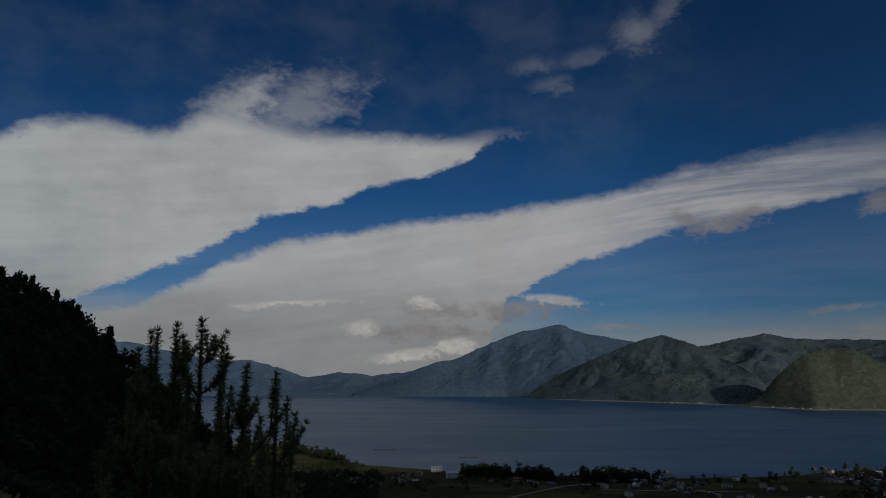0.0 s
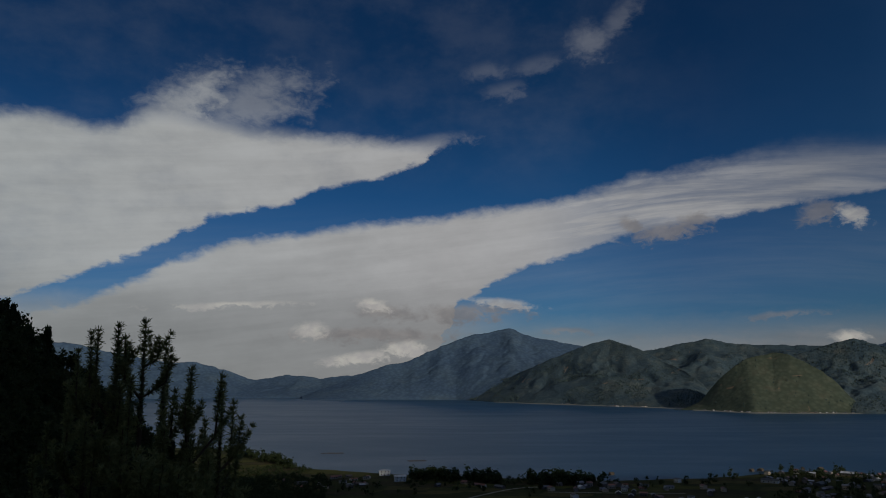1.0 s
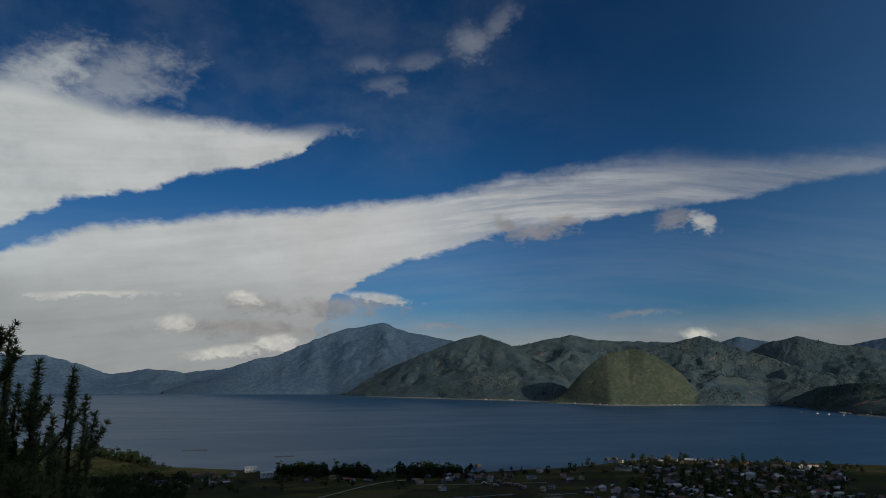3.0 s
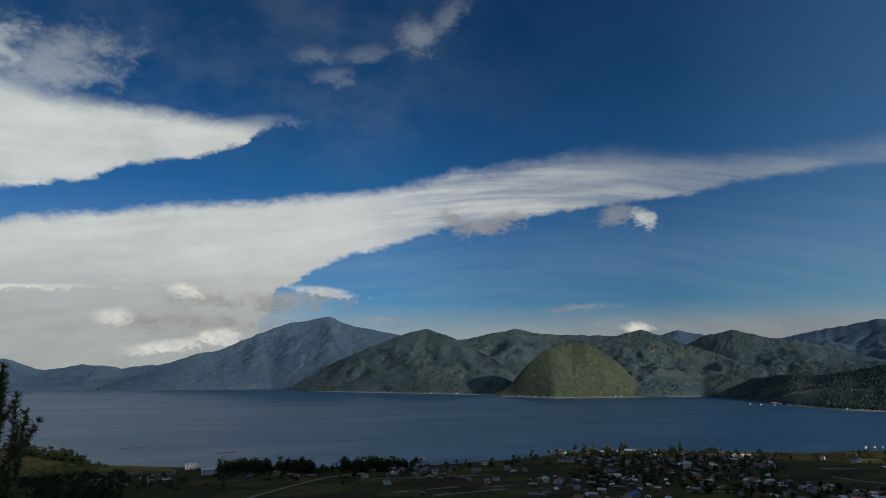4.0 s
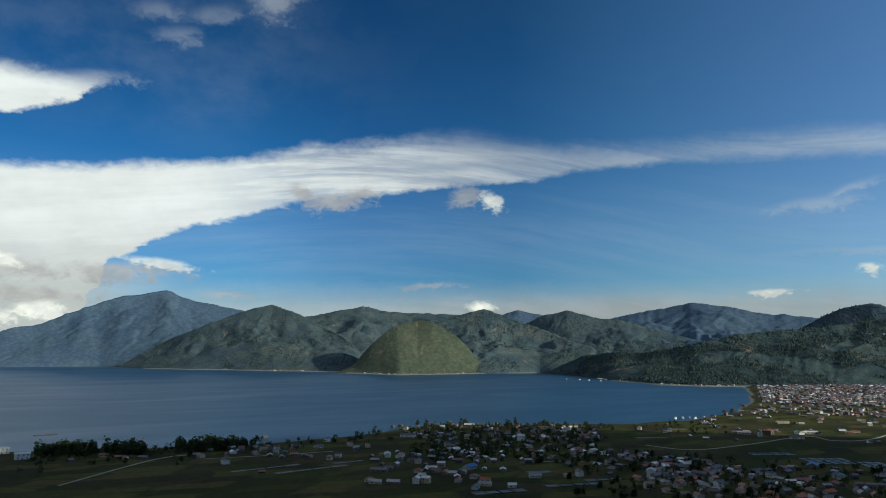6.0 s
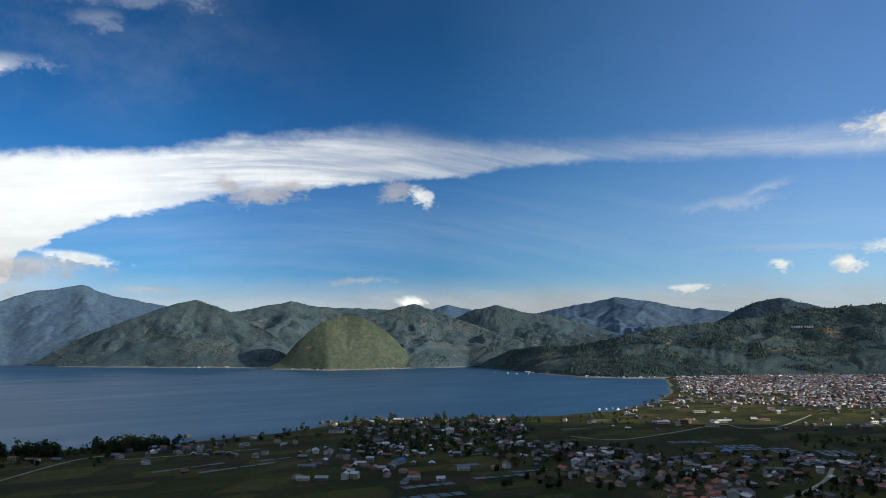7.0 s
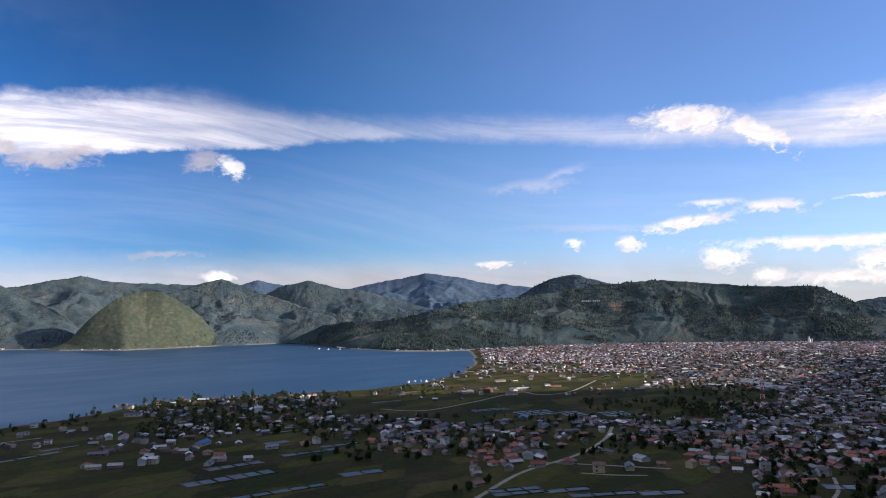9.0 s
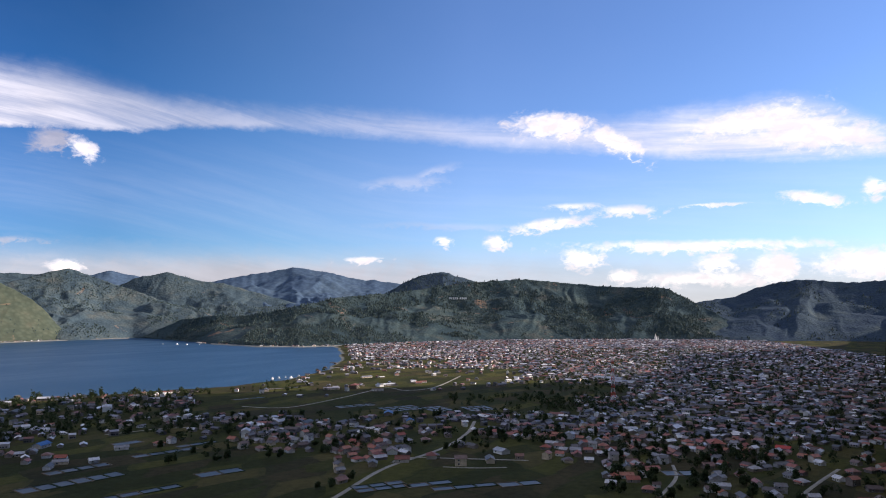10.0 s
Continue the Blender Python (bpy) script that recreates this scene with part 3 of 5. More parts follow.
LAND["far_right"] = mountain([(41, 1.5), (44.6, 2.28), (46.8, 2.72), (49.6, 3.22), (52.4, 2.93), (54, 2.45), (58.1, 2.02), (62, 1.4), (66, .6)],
    [(41, 3000), (66, 3000)], [(41, 4200), (66, 4200)], FAR, "long haze-blue mountain ridge behind wooded hills", 0.3, seed=15.5)
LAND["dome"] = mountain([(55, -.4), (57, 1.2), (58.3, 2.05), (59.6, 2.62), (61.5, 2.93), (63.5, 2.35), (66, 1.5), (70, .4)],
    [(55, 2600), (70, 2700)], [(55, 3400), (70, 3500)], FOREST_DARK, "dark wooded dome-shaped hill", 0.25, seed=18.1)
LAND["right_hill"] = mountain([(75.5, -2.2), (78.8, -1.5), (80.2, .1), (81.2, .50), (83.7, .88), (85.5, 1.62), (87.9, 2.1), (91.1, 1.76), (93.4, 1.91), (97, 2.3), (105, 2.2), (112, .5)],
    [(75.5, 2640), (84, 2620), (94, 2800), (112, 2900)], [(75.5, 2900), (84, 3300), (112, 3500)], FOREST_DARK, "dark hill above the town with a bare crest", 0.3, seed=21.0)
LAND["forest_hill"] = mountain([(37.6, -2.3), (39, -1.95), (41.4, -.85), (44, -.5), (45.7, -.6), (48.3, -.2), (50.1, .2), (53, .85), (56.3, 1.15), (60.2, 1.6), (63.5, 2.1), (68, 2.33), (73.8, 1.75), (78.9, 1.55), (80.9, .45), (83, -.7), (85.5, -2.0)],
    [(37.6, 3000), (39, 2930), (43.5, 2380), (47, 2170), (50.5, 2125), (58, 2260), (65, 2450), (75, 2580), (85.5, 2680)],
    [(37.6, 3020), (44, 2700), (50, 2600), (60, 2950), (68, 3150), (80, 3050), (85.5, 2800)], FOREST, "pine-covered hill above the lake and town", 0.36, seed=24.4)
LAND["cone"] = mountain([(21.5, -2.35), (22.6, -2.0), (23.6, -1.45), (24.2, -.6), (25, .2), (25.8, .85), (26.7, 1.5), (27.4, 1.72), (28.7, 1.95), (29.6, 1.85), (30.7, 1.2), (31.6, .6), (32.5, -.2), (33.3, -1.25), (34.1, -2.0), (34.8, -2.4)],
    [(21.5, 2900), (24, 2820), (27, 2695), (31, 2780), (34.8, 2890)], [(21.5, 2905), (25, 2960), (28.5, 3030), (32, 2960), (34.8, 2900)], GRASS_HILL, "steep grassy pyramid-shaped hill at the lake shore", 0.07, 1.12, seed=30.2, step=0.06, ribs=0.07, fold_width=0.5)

# ---------------------------------------------------------------- parts


def part(name, bm, mat, parent, label="", smooth=False):
    me = bpy.data.meshes.new(name)
    bm.to_mesh(me)
    bm.free()
    for p in me.polygons:
        p.use_smooth = smooth
    me.materials.append(mat)
    ob = new(name, me)
    ob.parent = parent
    if label:
        ob["label"] = label
    return ob


def box(bm, x0, x1, y0, y1, z0, z1):
    v = [bm.verts.new(p) for p in ((x0, y0, z0), (x1, y0, z0), (x1, y1, z0), (x0, y1, z0), (x0, y0, z1), (x1, y0, z1), (x1, y1, z1), (x0, y1, z1))]
    for f in ((3, 2, 1, 0), (4, 5, 6, 7), (0, 1, 5, 4), (1, 2, 6, 5), (2, 3, 7, 6), (3, 0, 4, 7)):
        bm.faces.new([v[i] for i in f])


def slab(bm, corners, thick):
    """A thin plate over four corners, thickened downwards."""
    up = [bm.verts.new(c) for c in corners]
    dn = [bm.verts.new((c[0], c[1], c[2] - thick)) for c in corners]
    bm.faces.new(up)
    bm.faces.new(dn[::-1])
    n = len(up)
    for i in range(n):
        bm.faces.new((up[i], dn[i], dn[(i + 1) % n], up[(i + 1) % n]))


def beam(bm, a, b, w):
    a, b = Vector(a), Vector(b)
    d = (b - a).normalized()
    s = d.cross(Vector((0.3, 0.2, 1)) if abs(d.z) < 0.95 else Vector((1, 0, 0))).normalized() * w / 2
    t = d.cross(s).normalized() * w / 2
    v = [bm.verts.new(p) for p in (a + s + t, a - s + t, a - s - t, a + s - t, b + s + t, b - s + t, b - s - t, b + s - t)]
    for f in ((3, 2, 1, 0), (4, 5, 6, 7), (0, 1, 5, 4), (1, 2, 6, 5), (2, 3, 7, 6), (3, 0, 4, 7)):
        bm.faces.new([v[i] for i in f])


def tube(bm, path, radii, sides=7):
    """A tapered limb along a path."""
    rings = []
    for i, (p, r) in enumerate(zip(path, radii)):
        p = Vector(p)
        d = (Vector(path[min(i + 1, len(path) - 1)]) - Vector(path[max(i - 1, 0)])).normalized()
        s = d.orthogonal().normalized()
        t = d.cross(s)
        rings.append([bm.verts.new(p + (s * math.cos(2 * math.pi * k / sides) + t * math.sin(2 * math.pi * k / sides)) * r) for k in range(sides)])
    for a, b in zip(rings, rings[1:]):
        for k in range(sides):
            bm.faces.new((a[k], a[(k + 1) % sides], b[(k + 1) % sides], b[k]))


def thing(name, label, category, group="", kind=""):
    return tagged(new(name), label, category, group, kind)


# ---------------------------------------------------------------- houses


def gable_walls(bm, w, d, h, rise):
    box(bm, -w / 2, w / 2, -d / 2, d / 2, -0.6, h)
    for x in (-w / 2 + 0.01, w / 2 - 0.16):
        v = [bm.verts.new(p) for p in ((x, -d / 2, h), (x, d / 2, h), (x, 0, h + rise), (x + .15, -d / 2, h), (x + .15, d / 2, h), (x + .15, 0, h + rise))]
        for f in ((0, 2, 1), (3, 4, 5), (0, 3, 5, 2), (1, 2, 5, 4), (0, 1, 4, 3)):
            bm.faces.new([v[i] for i in f])


def gable_roof(bm, w, d, h, rise, over=0.6, thick=0.14):
    e, x = d / 2 + over, w / 2 + over
    drop = rise * over / (d / 2)
    for s in (-1, 1):
        c = [(-x, s * e, h - drop + .1), (x, s * e, h - drop + .1), (x, 0, h + rise + .1), (-x, 0, h + rise + .1)]
        slab(bm, c if s < 0 else c[::-1], thick)
    beam(bm, (-x, 0, h + rise + .12), (x, 0, h + rise + .12), 0.25)


def hip_roof(bm, w, d, h, rise, over=0.7, thick=0.14):
    x, e, r = w / 2 + over, d / 2 + over, max(w / 2 - d / 2, 0.3)
    z = h - 0.1
    slab(bm, [(-x, -e, z), (x, -e, z), (r, 0, h + rise), (-r, 0, h + rise)], thick)
    slab(bm, [(x, e, z), (-x, e, z), (-r, 0, h + rise), (r, 0, h + rise)], thick)
    slab(bm, [(x, -e, z), (x, e, z), (r, 0, h + rise)], thick)
    slab(bm, [(-x, e, z), (-x, -e, z), (-r, 0, h + rise)], thick)
    beam(bm, (-r, 0, h + rise), (r, 0, h + rise), 0.25)


def opening(parent, x, y, z, w, h, side, name, mat, label):
    """A door or window with its frame, set in the wall that faces +-y (side)."""
    bm = bmesh.new()
    box(bm, x - w / 2, x + w / 2, y - 0.05, y + 0.05, z, z + h)
    p = part(name, bm, mat, parent, label)
    bm = bmesh.new()
    for a, b in (((x - w / 2 - .08, z), (x - w / 2, z + h)), ((x + w / 2, z), (x + w / 2 + .08, z + h)), ((x - w / 2 - .08, z + h), (x + w / 2 + .08, z + h + .1)), ((x - w / 2 - .08, z - .08), (x + w / 2 + .08, z))):
        box(bm, a[0], b[0], y - 0.09, y + 0.09, a[1], b[1])
    part("frame", bm, WHITE, p)
    return p


def build_house(w, d, storeys, rise, roof, roof_mat, wall_mat, lean, label, name="house", group="houses of the village"):
    h = 2.6 * storeys + 0.1
    ob = thing(name, label, "house", group)
    bm = bmesh.new()
    if roof == "gable":
        gable_walls(bm, w, d, h, rise)
    else:
        box(bm, -w / 2, w / 2, -d / 2, d / 2, -0.6, h)
    part("wall", bm, wall_mat, ob)
    bm = bmesh.new()
    (gable_roof if roof == "gable" else hip_roof)(bm, w, d, h, rise)
    part("roof", bm, roof_mat, ob)
    opening(ob, -w * 0.05, -d / 2, 0.05, 0.9, 2.0, -1, "door", WOOD, "brown wooden door")
    for s in range(storeys):
        for x in ((-0.32, 0.30) if s == 0 else (-0.3, 0.05, 0.33)):
            opening(ob, x * w, -d / 2, 0.9 + 2.6 * s, 1.2, 1.1, -1, "window", GLASS, "dark glass window")
        opening(ob, 0.2 * w, d / 2, 0.9 + 2.6 * s, 1.2, 1.1, 1, "window", GLASS, "dark glass window")
    if lean:
        bm = bmesh.new()
        slab(bm, [(-w * .4, -d / 2 - 2.4, 2.35), (w * .4, -d / 2 - 2.4, 2.35), (w * .4, -d / 2, 2.95), (-w * .4, -d / 2, 2.95)], 0.1)
        part("porch_roof", bm, roof_mat, ob)
        for x in (-w * .38, w * .38):
            bm = bmesh.new()
            beam(bm, (x, -d / 2 - 2.2, -0.6), (x, -d / 2 - 2.2, 2.3), 0.16)
            part("post", bm, WOOD, ob)
    return ob


KINDS = [
    build_house(7.4, 5.6, 1, 1.5, "gable", ROOFS, WALLS, False, "small plastered house with a grey sheet-metal gable roof"),
    build_house(9.6, 6.4, 1, 1.8, "gable", ROOFS_RED, WALLS, True, "plastered house with a rust-red gable roof and porch"),
    build_house(8.6, 7.0, 1, 2.0, "hip", ROOFS_RED, WALLS, True, "plastered house with a dark red hipped roof"),
    build_house(7.8, 6.2, 2, 1.6, "gable", ROOFS, WALLS, False, "two-storey pale house with a sheet-metal roof"),
    build_house(12.0, 5.6, 1, 1.5, "gable", ROOFS, WALLS, False, "long low house with a worn zinc roof"),
    build_house(5.4, 4.4, 1, 1.2, "gable", ROOFS_RED, WALLS, False, "little field house with a rusty roof"),
]

# azimuth from, to, distance from, to, share of plots built on
VILLAGE = [(-8, 0, 745, 845, .40), (0, 9, 745, 790, .20), (9, 14, 740, 800, .12), (14, 21, 720, 800, .34), (21, 26, 700, 850, .10), (24, 32, 580, 730, .30), (14, 24, 640, 720, .10), (32, 48, 560, 650, .12), (27, 43, 850, 1005, .50), (29, 42, 680, 850, .40),
           (40, 52, 650, 765, .50), (44, 53, 900, 1080, .05), (46, 57, 560, 720, .50), (53, 62.5, 520, 730, .55), (62, 64, 505, 590, .3), (69, 76, 520, 600, .55), (61, 94, 610, 755, .95), (74, 94, 440, 610, .48), (53, 57, 450, 520, .25)]
TOWN = [(72, 95, 745, 900, .85), (76, 95, 900, 2560, .85), (66, 77, 1040, 1150, .45), (68, 77, 1150, 2450, 1.1), (50, 68, 960, 1300, .09), (52.6, 62, 1300, 1560, .28), (53.8, 68, 1540, 2180, 1.1),
        (62, 70, 1300, 1600, .7), (56, 96, 2180, 2620, 1.0)]


def road_path(points, n=14):
    p = [Vector(at(a, r, 0)) for a, r in points]
    out = []
    for i in range(len(p) - 1):
        p0, p1, p2, p3 = p[max(i - 1, 0)], p[i], p[i + 1], p[min(i + 2, len(p) - 1)]
        for k in range(n):
            t = k / n
            out.append(0.5 * (2 * p1 + (p2 - p0) * t + (2 * p0 - 5 * p1 + 4 * p2 - p3) * t * t + (3 * p1 - p0 - 3 * p2 + p3) * t**3))
    return out + [p[-1]]


ROADS = [([(46, 835), (49.4, 815), (53.3, 886), (56.9, 992), (58.6, 962), (60.9, 1002), (62.9, 1166)], 4.5), ([(51, 395), (53.4, 430), (56.9, 497), (60.5, 548), (62.2, 585), (63.5, 640), (64, 700)], 5.0),
         ([(57.5, 515), (58.7, 531), (63, 527), (68.2, 524)], 3.5), ([(61.5, 500), (64, 497), (66.5, 500)], 3.0), ([(3, 640), (9, 745), (12, 770)], 3.5), ([(78, 440), (79.2, 490), (79.0, 530)], 3.5), ([(87, 450), (88.4, 500), (90, 560)], 4.0),
         ([(12, 735), (17, 742), (22, 760)], 3.0), ([(36.5, 690), (41, 705), (46, 690)], 3.0), ([(52.6, 1340), (56, 1380), (62, 1420), (68, 1400)], 4.0)]
PATHS = [(road_path(p), w) for p, w in ROADS]
for path, width in [(p, w * .6) for p, w in PATHS]:
    x, y = np.array([p.x for p in path]), np.array([p.y for p in path])
    tx, ty = np.gradient(x), np.gradient(y)
    ln = np.hypot(tx, ty)
    ux, uy = -ty / ln * width / 2, tx / ln * width / 2
    rag = 1 + 0.25 * (vnoise(np.arange(len(x)) * 0.9, x * 0 + width) - 0.5)
    z = np.full_like(x, PLAIN + 0.12)
    X = np.stack([x - ux * 1.3, x - ux * rag, x + ux * rag, x + ux * 1.3])
    Y = np.stack([y - uy * 1.3, y - uy * rag, y + uy * rag, y + uy * 1.3])
    tagged(grid_mesh("road", X, Y, np.stack([z - .3, z, z, z - .3]), [ROAD]), "pale narrow gravel road through the fields", "road", kind="structure")
ROAD_X = np.concatenate([[p.x for p in path] for path, _ in PATHS])
ROAD_Y = np.concatenate([[p.y for p in path] for path, _ in PATHS])

# ponds: azimuth, distance, columns, rows, pond width, pond depth, turn
PONDS = [(34.6, 512, 6, 1, 11, 17, -10), (34.9, 552, 4, 1, 11, 13, -10), (40.6, 588, 4, 1, 13, 11, -16), (42.8, 615, 3, 1, 12, 10, -16), (44.5, 505, 2, 1, 17, 15, -20), (37.6, 462, 6, 1, 13, 10, -16), (56.6, 447, 3, 2, 12, 9, -34), (60.4, 452, 2, 1, 17, 10, -36), (63.2, 445, 3, 1, 15, 9, -42), (67.5, 455, 2, 1, 15, 12, -44),
         (58.2, 790, 5, 3, 9, 13, -30), (61, 785, 3, 3, 9, 14, -34), (64.3, 790, 4, 3, 8, 13, -40), (54.6, 815, 4, 2, 12, 9, -30), (20.5, 655, 4, 1, 20, 8, 8), (17, 668, 4, 1, 18, 7, 8), (23.2, 690, 2, 1, 18, 7, 4), (38, 640, 1, 1, 26, 14, -12), (49, 1010, 2, 1, 26, 9, -28), (79.5, 505, 2, 1, 12, 16, -60), (46.5, 905, 2, 1, 24, 9, -20)]
KEEP_OFF = []
for az, r, cols, rws, pw, pd, turn in [(*p[:4], p[4] * .82, p[5] * .8, p[6]) for p in PONDS]:
    cx, cy, _ = at(az, r)
    c, s = math.cos(radians(turn)), math.sin(radians(turn))
    for i in range(cols):
        for j in range(rws):
            u, v = (i - (cols - 1) / 2) * (pw + 1.6), (j - (rws - 1) / 2) * (pd + 1.6)
            px, py = cx + u * c - v * s, cy + u * s + v * c
            KEEP_OFF.append((px, py))
            ob = thing("fish_pond", "shallow grey-blue fish pond between earth banks", "pond", "fish ponds in the fields")
            bm = bmesh.new()
            box(bm, -pw / 2, pw / 2, -pd / 2, pd / 2, -0.3, 0.10)
            part("water_surface", bm, POND, ob)
            for a in ((-pw / 2 - .7, -pw / 2, -pd / 2 - .7, pd / 2 + .7), (pw / 2, pw / 2 + .7, -pd / 2 - .7, pd / 2 + .7), (-pw / 2, pw / 2, -pd / 2 - .7, -pd / 2), (-pw / 2, pw / 2, pd / 2, pd / 2 + .7)):
                bm = bmesh.new()
                box(bm, *a, -0.3, 0.35)
                part("bank", bm, ROCK if (i + j) % 3 == 0 else LEAF, ob)
            ob.matrix_world = pose(px, py, PLAIN, 0, 0, turn + float(rng.normal(0, 1.5)))
KEEP_OFF = np.array(KEEP_OFF)


def plots(areas, spacing, seed, jitter=0.32):
    g = np.random.default_rng(seed)
    xs, ys = np.meshgrid(np.arange(-150, 2650, spacing), np.arange(-250, 2300, spacing))
    x, y = xs.ravel() + g.normal(0, jitter * spacing * .5, xs.size), ys.ravel() + g.normal(0, jitter * spacing * .5, xs.size)
    c, s = math.cos(0.4), math.sin(0.4)
    x, y = x * c - y * s + 300, x * s + y * c - 500
    az, r = np.degrees(np.arctan2(x, y)), np.hypot(x, y)
    p = np.zeros_like(x)
    for a0, a1, r0, r1, share in areas:
        p = np.maximum(p, share * ((az > a0) & (az < a1) & (r > r0) & (r < r1)))
    p *= np.clip(0.45 + 1.5 * (fbm(x / 120, y / 120, 3) - 0.25), 0, 1.15)
    ok = (g.random(x.size) < p) & (in_lake(az, r) < -22) & (land(az, r) < PLAIN + 0.5)
    x, y = x[ok], y[ok]
    d = np.min(np.hypot(x[:, None] - ROAD_X, y[:, None] - ROAD_Y), 1)
    q = np.min(np.hypot(x[:, None] - KEEP_OFF[:, 0], y[:, None] - KEEP_OFF[:, 1]), 1)
    ok = (d > 6.5) & (q > 12)
    x, y = x[ok], y[ok]
    turn = np.round(fbm(x / 300, y / 300, 2) * 8) * 22 + g.choice([0, 90], x.size) + g.normal(0, 5, x.size) + 25
    return x, y, turn


hx, hy, ht = plots(VILLAGE, 9.2, 11, 0.6)
order = np.argsort(np.hypot(hx, hy))
nearest, rest = order[:285], order[285:]
pick = np.random.default_rng(5).choice(6, len(order), p=[.30, .20, .14, .12, .14, .10])
for n, i in enumerate(nearest):
    copy_thing(KINDS[pick[n]], pose(hx[i], hy[i], PLAIN, 0, 0, ht[i]) @ Matrix.Scale(0.82, 4))

# single buildings that stand out: azimuth, distance, turn, size, storeys, rise, roof, materials, label
SPECIAL = [
    (66.1, 548, 62, (13, 9), 1, 1.6, "gable", ZINC, WHITE, "white shed with a pale zinc roof beside a field track", "shed"),
    (82.1, 600, 20, (15, 13), 2, 3.4, "hip", ROOFS_RED, WALLS, "large house with a broad dark red hipped roof", "house"),
    (86.6, 612, 80, (12, 9), 1, 1.5, "gable", RED, WALLS, "house with a bright red roof", "house"),
    (73.8, 640, 60, (13, 9), 1, 2.0, "gable", ROOFS_RED, WALLS, "house with a brown roof at the meadow", "house"),
    (-.5, 850, 4, (15, 10), 2, 1.4, "hip", ZINC, WHITE, "white two-storey lakeside hotel among trees", "hotel"),
    (0.7, 800, 10, (15, 8), 2, 1.4, "gable", ROOFS, WHITE, "white two-storey house among trees", "house"),
    (26.2, 722, 66, (19, 7), 1, 1.4, "gable", ZINC, WHITE, "long white school building with a zinc roof", "school"),
    (36.6, 850, 52, (22, 10), 2, 1.6, "hip", ROOFS, WHITE, "white two-storey building in the lakeside village", "house"),
    (57.2, 742, 30, (15, 10), 1, 2.0, "gable", BLUE_ROOF, WALLS, "building with a blue sheet-metal roof", "house"),
    (58.9, 690, 40, (13, 9), 1, 2.0, "gable", BLUE_ROOF, WALLS, "house with a faded blue roof", "house"),
    (70.2, 1262, 55, (34, 14), 1, 2.2, "gable", BLUE_ROOF, WHITE, "long hall with a blue roof at the edge of town", "hall"),
    (32.6, 650, 25, (16, 9), 1, 2.0, "gable", BLUE_ROOF, WALLS, "house with a dull blue roof", "house"),
    (54.5, 990, 20, (20, 12), 2, 1.8, "hip", ROOFS_RED, WOOD, "large dark two-storey building in the lit fields", "house"),
    (56.5, 1012, 60, (16, 8), 1, 1.4, "gable", ZINC, WHITE, "white hall by the field road", "hall"),
    (74.5, 1130, 70, (60, 18), 1, 3.0, "gable", ZINC, WALLS, "long warehouse with a pale zinc roof", "warehouse"),
    (75.5, 1080, 70, (50, 16), 1, 3.0, "gable", ZINC, WALLS, "long warehouse with a pale zinc roof", "warehouse"),
    (46.3, 640, 40, (13, 8), 2, 1.8, "gable", ROOFS, WHITE, "white two-storey house with a grey roof", "house"),
    (57.5, 548, 35, (14, 9), 1, 2.0, "gable", ROOFS, WHITE, "white house with a grey roof by the road", "house"),
]
for az, r, turn, (w, d), st, rise, roof, rm, wm, label, name in SPECIAL:
    ob = build_house(w * .82, d * .82, st, rise * .85, roof, rm, wm, False, label, name, "")
    ob.matrix_world = pose(*at(az, r, PLAIN), 0, 0, turn)
for i, ob in enumerate(KINDS):
    ob.matrix_world = pose(*at(56 + 2.3 * i, 505 + 12 * (i % 3), PLAIN), 0, 0, 30 + 90 * (i % 2))


def house_template(w, d, h, rise, over=0.6):
    a, b, x, e = w / 2, d / 2, w / 2 + over, d / 2 + over
    p = [(-a, -b, -.5), (a, -b, -.5), (a, b, -.5), (-a, b, -.5), (-a, -b, h), (a, -b, h), (a, b, h), (-a, b, h), (-a, 0, h + rise), (a, 0, h + rise)]
    t = [(0, 1, 5), (0, 5, 4), (1, 2, 6), (1, 6, 5), (2, 3, 7), (2, 7, 6), (3, 0, 4), (3, 4, 7), (4, 8, 7), (5, 6, 9)]
    s = [0] * len(t)
    dz = rise * over / b
    q = [(-x, -e, h - dz + .15), (x, -e, h - dz + .15), (x, 0, h + rise + .15), (-x, 0, h + rise + .15), (x, e, h - dz + .15), (-x, e, h - dz + .15)]
    t += [(10, 11, 12), (10, 12, 13), (13, 12, 14), (13, 14, 15)]
    s += [1] * 4
    # dark openings, set proud of the long walls
    k = 16
    for sgn in (-1, 1):
        for u in (-.28, .05, .32):
            yy = sgn * (b + .04)
            q += [(u * w - .7, yy, .9), (u * w + .7, yy, .9), (u * w + .7, yy, 2.2), (u * w - .7, yy, 2.2)]
            t += [(k, k + 1, k + 2), (k, k + 2, k + 3)]
            s += [2, 2]
            k += 4
    return p + q, t, s


